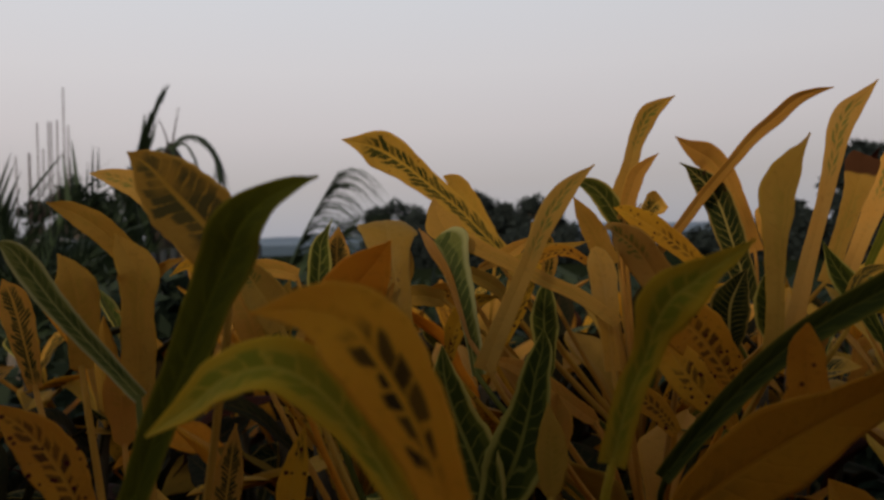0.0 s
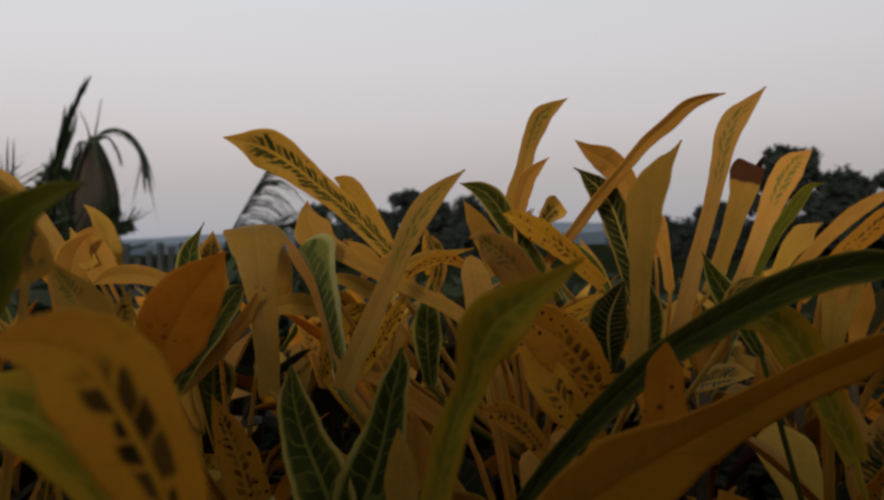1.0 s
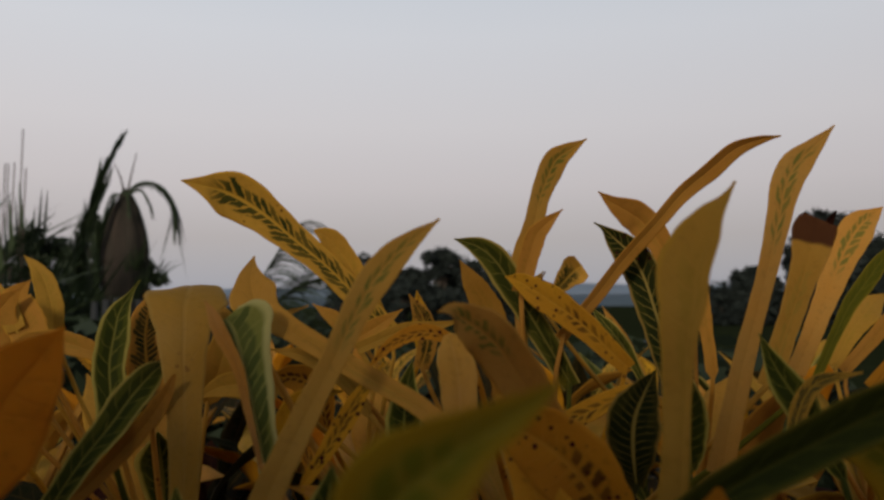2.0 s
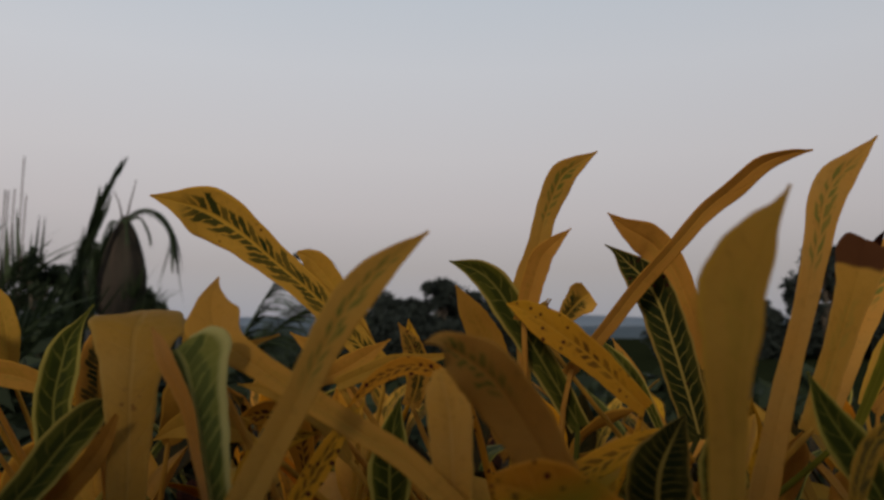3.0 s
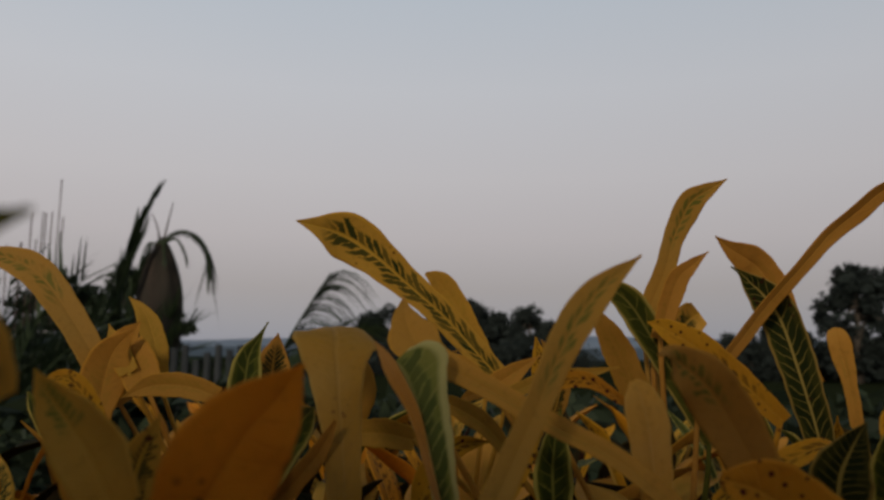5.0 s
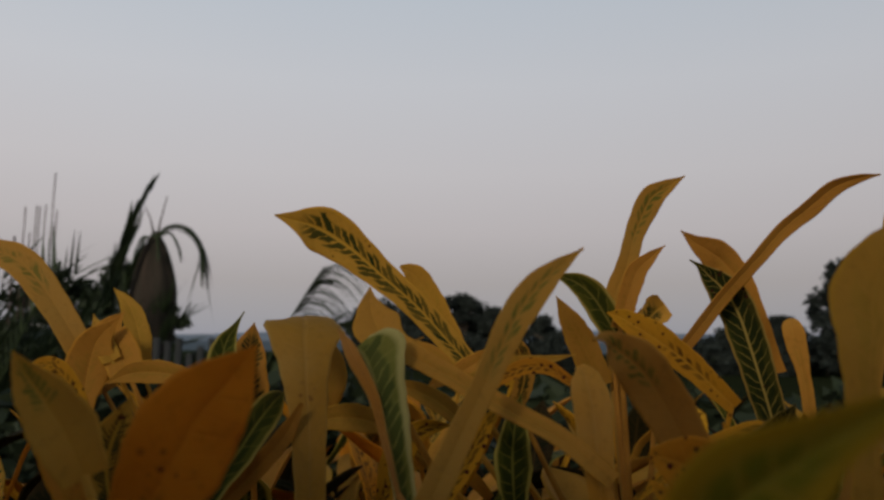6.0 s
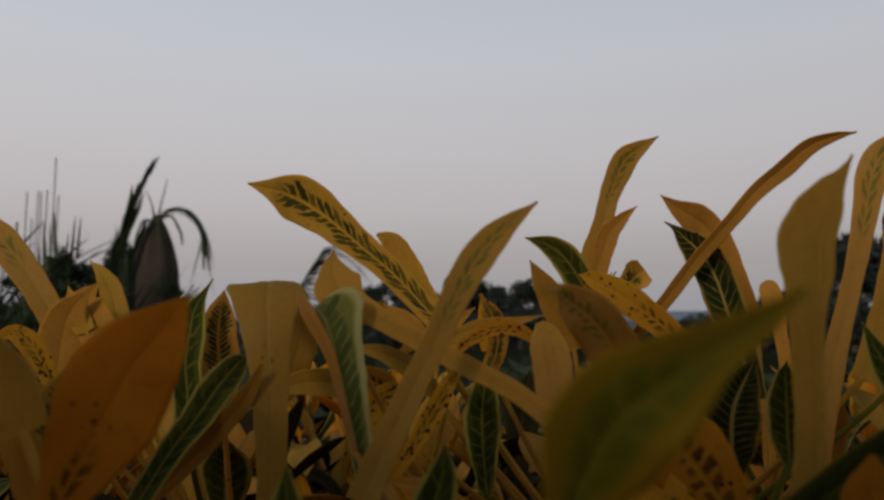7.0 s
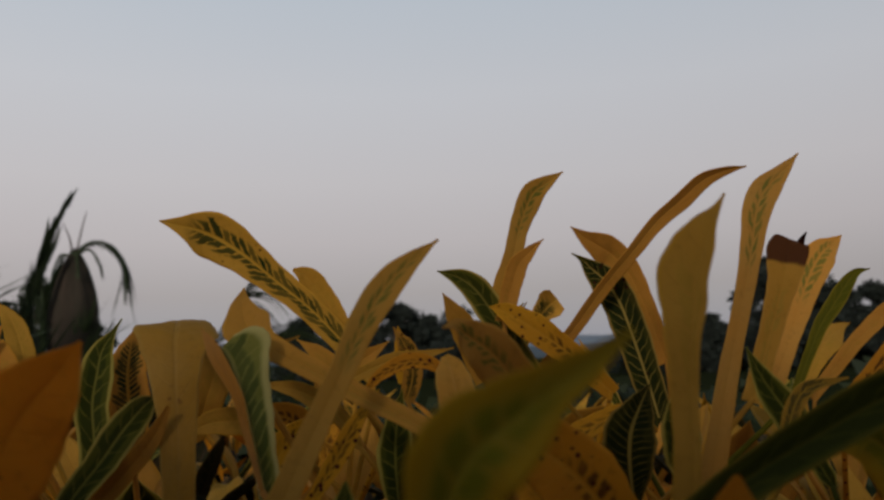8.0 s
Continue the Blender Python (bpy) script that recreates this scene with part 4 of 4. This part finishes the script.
blade("yellow", [(-0.139, 0.750, 1.225, 0.0094), (-0.143, 0.752, 1.245, 0.0146), (-0.149, 0.754, 1.261, 0.0140), (-0.155, 0.755, 1.271, 0.0089), (-0.165, 0.757, 1.280, 0.0000)], (0.44, -0.90, -0.04), 10)
blade("yellow", [(-0.126, 0.700, 1.226, 0.0194), (-0.137, 0.707, 1.241, 0.0227), (-0.146, 0.713, 1.250, 0.0182), (-0.140, 0.720, 1.263, 0.0000)], (0.39, -0.92, -0.00), 10)
blade("yellow", [(-0.136, 0.700, 1.233, 0.0108), (-0.148, 0.710, 1.246, 0.0118), (-0.159, 0.720, 1.261, 0.0000)], (0.40, -0.92, -0.01), 10)
blade("faint", [(-0.029, 0.460, 1.206, 0.0125), (-0.035, 0.458, 1.219, 0.0172), (-0.041, 0.455, 1.229, 0.0127), (-0.044, 0.452, 1.235, 0.0063), (-0.046, 0.450, 1.240, 0.0000)], (0.46, -0.88, 0.08), 9)
blade("orange", [(-0.019, 0.450, 1.176, 0.0059), (-0.014, 0.449, 1.188, 0.0092), (-0.007, 0.448, 1.201, 0.0192), (-0.000, 0.446, 1.213, 0.0258), (0.007, 0.445, 1.225, 0.0248), (0.014, 0.444, 1.233, 0.0161), (0.021, 0.443, 1.242, 0.0000)], (0.31, -0.95, 0.10), 7)
blade("lime", [(0.095, 0.366, 1.172, 0.0085), (0.100, 0.364, 1.192, 0.0086), (0.105, 0.362, 1.204, 0.0086), (0.107, 0.360, 1.212, 0.0106), (0.109, 0.358, 1.217, 0.0149), (0.112, 0.356, 1.222, 0.0162), (0.117, 0.354, 1.226, 0.0132), (0.122, 0.352, 1.230, 0.0079), (0.128, 0.350, 1.234, 0.0042), (0.133, 0.348, 1.238, 0.0000)], (-0.08, -0.96, 0.27), 12)
blade("olive", [(-0.052, 0.365, 1.162, 0.0091), (-0.043, 0.362, 1.183, 0.0103), (-0.032, 0.360, 1.205, 0.0122), (-0.023, 0.357, 1.224, 0.0137), (-0.016, 0.354, 1.237, 0.0161), (-0.011, 0.351, 1.246, 0.0159), (-0.003, 0.349, 1.253, 0.0099), (0.006, 0.346, 1.257, 0.0054), (0.014, 0.343, 1.259, 0.0000)], (0.31, -0.88, 0.37), 16)
blade("dusky", [(-0.029, 0.400, 1.233, 0.0178), (-0.035, 0.399, 1.244, 0.0241), (-0.042, 0.398, 1.253, 0.0268), (-0.050, 0.397, 1.262, 0.0232), (-0.057, 0.396, 1.270, 0.0137), (-0.064, 0.395, 1.275, 0.0000)], (0.36, -0.90, 0.23), 9)
blade("lime", [(0.040, 0.310, 1.178, 0.0076), (0.029, 0.313, 1.194, 0.0104), (0.018, 0.317, 1.205, 0.0153), (0.006, 0.320, 1.210, 0.0164), (-0.007, 0.323, 1.207, 0.0145), (-0.017, 0.327, 1.200, 0.0096), (-0.031, 0.330, 1.191, 0.0009)], (0.22, -0.75, 0.63), 14)
blade("blotched", [(0.050, 0.300, 1.181, 0.0111), (0.046, 0.302, 1.192, 0.0140), (0.041, 0.304, 1.203, 0.0182), (0.034, 0.306, 1.214, 0.0221), (0.027, 0.309, 1.222, 0.0206), (0.016, 0.311, 1.225, 0.0111), (0.003, 0.313, 1.224, 0.0000)], (0.14, -0.82, 0.56), 7)
blade("green", [(0.057, 0.475, 1.123, 0.0163), (0.050, 0.476, 1.145, 0.0243), (0.043, 0.476, 1.164, 0.0189), (0.039, 0.476, 1.180, 0.0130), (0.038, 0.477, 1.195, 0.0007)], (0.04, -0.98, 0.21), 15)
blade("green", [(0.059, 0.475, 1.123, 0.0163), (0.069, 0.475, 1.145, 0.0267), (0.075, 0.476, 1.164, 0.0188), (0.079, 0.476, 1.182, 0.0129), (0.082, 0.477, 1.192, 0.0094), (0.083, 0.477, 1.201, 0.0007)], (-0.04, -0.98, 0.20), 15)
blade("deep_green", [(0.129, 0.460, 1.140, 0.0070), (0.145, 0.456, 1.161, 0.0087), (0.164, 0.452, 1.182, 0.0099), (0.185, 0.449, 1.200, 0.0110), (0.208, 0.445, 1.214, 0.0121), (0.227, 0.441, 1.224, 0.0128), (0.242, 0.438, 1.229, 0.0123), (0.258, 0.434, 1.231, 0.0101), (0.274, 0.430, 1.228, 0.0000)], (-0.35, -0.93, 0.13), 24)
blade("rust", [(0.117, 0.400, 1.140, 0.0071), (0.135, 0.399, 1.155, 0.0263), (0.156, 0.397, 1.169, 0.0325), (0.175, 0.396, 1.180, 0.0216), (0.192, 0.394, 1.189, 0.0159), (0.211, 0.393, 1.199, 0.0141), (0.228, 0.391, 1.206, 0.0130), (0.246, 0.390, 1.215, 0.0000)], (-0.31, -0.85, -0.44), 6)
blade("rust", [(0.176, 0.430, 1.164, 0.0238), (0.177, 0.430, 1.182, 0.0151), (0.177, 0.430, 1.197, 0.0119), (0.178, 0.430, 1.206, 0.0012)], (-0.27, -0.91, -0.30), 8)
blade("yellow", [(-0.118, 0.460, 1.191, 0.0093), (-0.117, 0.460, 1.205, 0.0122), (-0.118, 0.460, 1.217, 0.0171), (-0.120, 0.460, 1.228, 0.0166), (-0.123, 0.460, 1.235, 0.0088), (-0.127, 0.460, 1.241, 0.0000)], (0.40, -0.74, 0.54), 10)
blade("yellow", [(-0.093, 0.460, 1.179, 0.0141), (-0.092, 0.460, 1.200, 0.0141), (-0.092, 0.460, 1.219, 0.0136), (-0.091, 0.460, 1.231, 0.0175), (-0.096, 0.460, 1.240, 0.0127), (-0.101, 0.460, 1.249, 0.0000)], (0.35, -0.76, 0.55), 10)
blade("yellow", [(-0.092, 0.470, 1.226, 0.0045), (-0.084, 0.470, 1.234, 0.0045), (-0.073, 0.470, 1.238, 0.0000)], (0.39, -0.92, 0.01), 10)
blade("yellow", [(-0.108, 0.500, 1.229, 0.0104), (-0.117, 0.495, 1.245, 0.0119), (-0.126, 0.490, 1.255, 0.0123), (-0.136, 0.485, 1.262, 0.0079), (-0.143, 0.480, 1.265, 0.0000)], (0.46, -0.89, -0.03), 10)
blade("pale_green", [(-0.078, 0.430, 1.183, 0.0058), (-0.094, 0.428, 1.202, 0.0071), (-0.108, 0.426, 1.219, 0.0088), (-0.118, 0.424, 1.234, 0.0105), (-0.124, 0.422, 1.243, 0.0070), (-0.129, 0.420, 1.246, 0.0000)], (0.50, -0.87, 0.05), 15)
blade("spot", [(-0.163, 0.500, 1.176, 0.0066), (-0.168, 0.500, 1.199, 0.0121), (-0.173, 0.500, 1.219, 0.0143), (-0.178, 0.500, 1.230, 0.0000)], (0.53, -0.85, 0.07), 9)
blade("mottle", [(0.175, 0.510, 1.166, 0.0092), (0.166, 0.508, 1.182, 0.0203), (0.155, 0.505, 1.196, 0.0257), (0.142, 0.502, 1.206, 0.0205), (0.130, 0.500, 1.210, 0.0040)], (-0.16, -0.98, 0.14), 8)
blade("mottle", [(0.144, 0.500, 1.149, 0.0065), (0.136, 0.500, 1.160, 0.0109), (0.126, 0.500, 1.167, 0.0119), (0.115, 0.500, 1.169, 0.0000)], (-0.10, -0.97, 0.23), 9)
blade("yellow", [(0.089, 0.480, 1.144, 0.0042), (0.087, 0.480, 1.154, 0.0145), (0.087, 0.480, 1.163, 0.0144), (0.088, 0.480, 1.173, 0.0000)], (0.02, -0.97, 0.25), 8)
blade("mottle", [(0.015, 0.500, 1.131, 0.0187), (0.010, 0.500, 1.151, 0.0172), (0.005, 0.500, 1.164, 0.0123), (-0.001, 0.500, 1.179, 0.0000)], (0.24, -0.94, 0.23), 9)
blade("yellow", [(-0.044, 0.570, 1.163, 0.0059), (-0.021, 0.567, 1.184, 0.0076), (-0.001, 0.563, 1.206, 0.0073), (0.007, 0.560, 1.220, 0.0017)], (0.26, -0.96, 0.11), 12)
blade("yellow", [(0.055, 0.600, 1.180, 0.0083), (0.074, 0.600, 1.162, 0.0108), (0.093, 0.600, 1.150, 0.0108), (0.110, 0.600, 1.137, 0.0045)], (0.03, -0.98, 0.19), 12)
blade("yellow", [(-0.071, 0.660, 1.223, 0.0093), (-0.088, 0.660, 1.228, 0.0122), (-0.106, 0.660, 1.228, 0.0108), (-0.121, 0.660, 1.222, 0.0000)], (0.35, -0.93, 0.03), 10)
blade("yellow", [(0.030, 0.640, 1.205, 0.0104), (0.015, 0.640, 1.208, 0.0138), (0.001, 0.640, 1.207, 0.0104), (-0.011, 0.640, 1.201, 0.0000)], (0.17, -0.98, 0.07), 10)
# smaller blades between them
leaf("yellow", [(0.297, 0.550, 1.169), (0.300, 0.550, 1.198), (0.312, 0.560, 1.218), (0.327, 0.570, 1.235)], 0.017, 0.60, 0.60, 1.20, (-0.35, -0.84, 0.42), 10, 0.42)
leaf("yellow", [(0.077, 0.630, 1.193), (0.065, 0.630, 1.211), (0.047, 0.630, 1.222), (0.028, 0.630, 1.226)], 0.010, 0.50, 0.60, 1.00, (0.09, -0.99, 0.14), 10, 0.42)
leaf("mottle", [(0.097, 0.740, 1.218), (0.096, 0.740, 1.238), (0.093, 0.741, 1.256)], 0.012, 0.40, 0.70, 1.00, (0.05, -1.00, 0.03), 10, 0.42)
leaf("yellow", [(0.158, 0.720, 1.251), (0.164, 0.720, 1.260), (0.170, 0.720, 1.267)], 0.006, 0.40, 0.60, 1.20, (-0.05, -1.00, 0.04), 5, 0.42)
leaf("yellow", [(-0.153, 0.700, 1.199), (-0.151, 0.700, 1.225), (-0.146, 0.700, 1.245), (-0.133, 0.700, 1.259)], 0.026, 0.50, 0.50, 1.30, (0.41, -0.90, -0.13), 8, 0.42)
leaf("brown", [(0.287, 0.615, 1.270), (0.289, 0.615, 1.280), (0.290, 0.612, 1.286), (0.290, 0.606, 1.289)], 0.004, 0.50, 0.80, 0.80, (-0.18, -0.90, -0.41), 30, 0.42)
leaf("mottle", [(0.211, 0.600, 1.200), (0.197, 0.590, 1.210), (0.174, 0.580, 1.203), (0.151, 0.570, 1.193), (0.137, 0.560, 1.184)], 0.010, 0.50, 0.60, 1.00, (0.20, -0.66, 0.72), 15, 0.42)
leaf("green", [(0.263, 0.550, 1.181), (0.249, 0.550, 1.207), (0.239, 0.550, 1.223), (0.233, 0.550, 1.236)], 0.013, 0.55, 0.50, 1.20, (-0.29, -0.94, -0.16), 14, 0.42)
leaf("dusky", [(0.231, 0.520, 1.191), (0.233, 0.520, 1.207), (0.240, 0.520, 1.220), (0.256, 0.520, 1.224)], 0.006, 0.50, 0.60, 1.00, (-0.33, -0.91, 0.26), 10, 0.42)
leaf("green", [(0.245, 0.780, 1.188), (0.231, 0.780, 1.216), (0.209, 0.790, 1.246)], 0.011, 0.60, 0.50, 1.20, (-0.21, -0.98, 0.04), 14, 0.42)
leaf("faint", [(0.253, 0.800, 1.186), (0.232, 0.800, 1.222), (0.219, 0.800, 1.246)], 0.010, 0.60, 0.50, 1.20, (-0.14, -0.99, -0.08), 10, 0.42)
leaf("mottle", [(0.045, 0.700, 1.174), (0.040, 0.700, 1.196), (0.027, 0.700, 1.206), (0.007, 0.700, 1.204)], 0.018, 0.50, 0.50, 1.00, (0.13, -0.98, 0.16), 10, 0.42)
leaf("mottle", [(0.031, 0.620, 1.164), (0.038, 0.620, 1.190), (0.049, 0.620, 1.204), (0.065, 0.620, 1.207)], 0.014, 0.50, 0.50, 1.00, (0.07, -1.00, -0.06), 10, 0.42)
leaf("mottle", [(0.059, 0.550, 1.177), (0.071, 0.560, 1.196), (0.080, 0.570, 1.212), (0.088, 0.580, 1.223)], 0.008, 0.50, 0.60, 1.20, (0.31, -0.87, 0.38), 14, 0.42)
leaf("green", [(0.095, 0.630, 1.155), (0.093, 0.630, 1.186), (0.094, 0.630, 1.205), (0.097, 0.630, 1.221)], 0.018, 0.50, 0.50, 1.10, (0.07, -1.00, -0.00), 14, 0.42)
leaf("yellow", [(0.051, 0.660, 1.223), (0.070, 0.660, 1.232), (0.090, 0.660, 1.245)], 0.011, 0.50, 0.50, 1.20, (0.02, -1.00, -0.03), 10, 0.42)
leaf("yellow", [(0.068, 0.680, 1.225), (0.055, 0.680, 1.237), (0.039, 0.680, 1.248)], 0.009, 0.50, 0.50, 1.20, (0.07, -0.99, 0.09), 10, 0.42)
leaf("mottle", [(0.126, 0.620, 1.223), (0.107, 0.620, 1.234), (0.090, 0.620, 1.230), (0.076, 0.620, 1.217)], 0.008, 0.50, 0.60, 1.00, (-0.04, -0.93, 0.36), 18, 0.42)
leaf("yellow", [(-0.012, 0.660, 1.196), (-0.002, 0.650, 1.218), (0.002, 0.650, 1.234), (-0.003, 0.650, 1.249)], 0.018, 0.50, 0.60, 1.00, (0.27, -0.94, -0.23), 10, 0.42)
leaf("mottle", [(-0.106, 0.620, 1.200), (-0.119, 0.620, 1.223), (-0.131, 0.620, 1.233), (-0.144, 0.620, 1.226)], 0.011, 0.50, 0.60, 1.10, (0.17, -0.95, 0.25), 10, 0.42)
leaf("yellow", [(0.269, 0.720, 1.203), (0.266, 0.720, 1.229), (0.261, 0.720, 1.254), (0.261, 0.725, 1.262)], 0.012, 0.80, 0.60, 0.40, (-0.37, -0.93, 0.03), 10, 0.42)
leaf("mottle", [(-0.094, 0.420, 1.131), (-0.106, 0.420, 1.157), (-0.119, 0.420, 1.173), (-0.134, 0.420, 1.184)], 0.020, 0.50, 0.60, 1.00, (0.40, -0.87, 0.31), 10, 0.42)
leaf("spot", [(-0.056, 0.450, 1.116), (-0.051, 0.450, 1.144), (-0.047, 0.450, 1.168)], 0.012, 0.50, 0.70, 1.00, (0.25, -0.97, -0.04), 10, 0.42)
leaf("mottle", [(-0.030, 0.450, 1.115), (-0.024, 0.450, 1.143), (-0.018, 0.450, 1.167)], 0.012, 0.50, 0.70, 1.00, (0.15, -0.99, -0.03), 10, 0.42)
leaf("yellow", [(-0.119, 0.500, 1.147), (-0.120, 0.500, 1.171), (-0.123, 0.500, 1.193)], 0.017, 0.50, 0.60, 1.00, (0.42, -0.91, 0.04), 10, 0.42)
leaf("yellow", [(-0.049, 0.500, 1.177), (-0.054, 0.500, 1.204), (-0.063, 0.500, 1.222), (-0.072, 0.500, 1.236)], 0.018, 0.50, 0.50, 1.20, (0.35, -0.93, 0.14), 10, 0.42)
leaf("spot", [(-0.039, 0.500, 1.186), (-0.042, 0.500, 1.206), (-0.035, 0.500, 1.226)], 0.015, 0.50, 0.50, 1.20, (0.33, -0.94, -0.03), 10, 0.42)
leaf("yellow", [(0.082, 0.450, 1.135), (0.083, 0.450, 1.154), (0.082, 0.450, 1.174)], 0.013, 0.45, 0.60, 1.00, (0.01, -1.00, 0.00), 8, 0.42)
leaf("yellow", [(0.115, 0.550, 1.143), (0.091, 0.550, 1.161), (0.073, 0.550, 1.174), (0.054, 0.550, 1.179)], 0.011, 0.50, 0.80, 1.00, (0.08, -0.99, 0.13), 12, 0.42)
leaf("mottle", [(0.172, 0.500, 1.150), (0.152, 0.500, 1.173), (0.142, 0.510, 1.190), (0.134, 0.520, 1.199)], 0.019, 0.50, 0.50, 1.10, (-0.22, -0.95, 0.22), 10, 0.42)
leaf("yellow", [(0.153, 0.700, 1.238), (0.159, 0.700, 1.250), (0.169, 0.700, 1.266)], 0.006, 0.40, 0.60, 1.20, (-0.06, -1.00, 0.04), 5, 0.42)


# ---- the mass of leaves below ----
def fill_head(head, count, kinds, lo, hi, cap, rng, thin=0.017, broad=0.036):
    """A rosette of splayed blades round a stem's tip, none higher than cap."""
    a0 = rng.uniform(0, 6.28)
    for k in range(count):
        a = a0 + k * 2.4 + rng.uniform(-0.3, 0.3)
        lean = radians(rng.uniform(12, 30) + 48 * (k / count))
        L = rng.uniform(lo, hi)
        out = V3(math.cos(a), math.sin(a), 0)
        foot = head + V3(0, 0, -0.07 * k / count) + out * 0.006
        d = out * math.sin(lean) + V3(0, 0, math.cos(lean))
        sag = rng.uniform(0.1, 0.5) * math.sin(lean)
        mid = foot + d * L * 0.5
        tip = foot + d * L + V3(0, 0, -sag * L) + out * L * 0.1
        top = max(mid.z, tip.z)
        if top > cap:
            f = (cap - foot.z) / (top - foot.z)
            if f < 0.35:
                continue
            mid, tip = foot + (mid - foot) * f, foot + (tip - foot) * f
        twist = V3(rng.uniform(-0.5, 0.5), rng.uniform(-0.5, 0.5), rng.uniform(-0.2, 0.2))
        face = (V3(0, 0, 1) * math.sin(lean) - out * math.cos(lean) + twist).normalized()
        leaf(rng.choice(kinds), [foot, foot.lerp(mid, 0.55), mid, tip], rng.uniform(thin, broad), rng.uniform(0.5, 0.8), rng.uniform(0.35, 0.6), rng.uniform(0.9, 1.4), face, rng.uniform(5, 22), 0.42, False)


fill_rng = random.Random(12)
# the dark maroon kind stands in for shade between the lit leaves
KINDS = ["yellow", "yellow", "yellow", "yellow", "yellow", "mottle", "mottle", "spot", "green", "rust", "rust", "gap_shade", "gap_shade", "gap_shade"]
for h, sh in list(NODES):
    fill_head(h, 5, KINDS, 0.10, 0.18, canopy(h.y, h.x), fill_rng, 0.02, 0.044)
# dark kinds chosen low down, so shade inside the hedge lies in their colour
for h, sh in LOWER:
    fill_head(h, 9, ["gap_shade", "gap_shade", "gap_shade", "dark_green", "brown", "rust"], 0.13, 0.2, canopy(h.y, h.x) - 0.03, fill_rng, 0.034, 0.056)
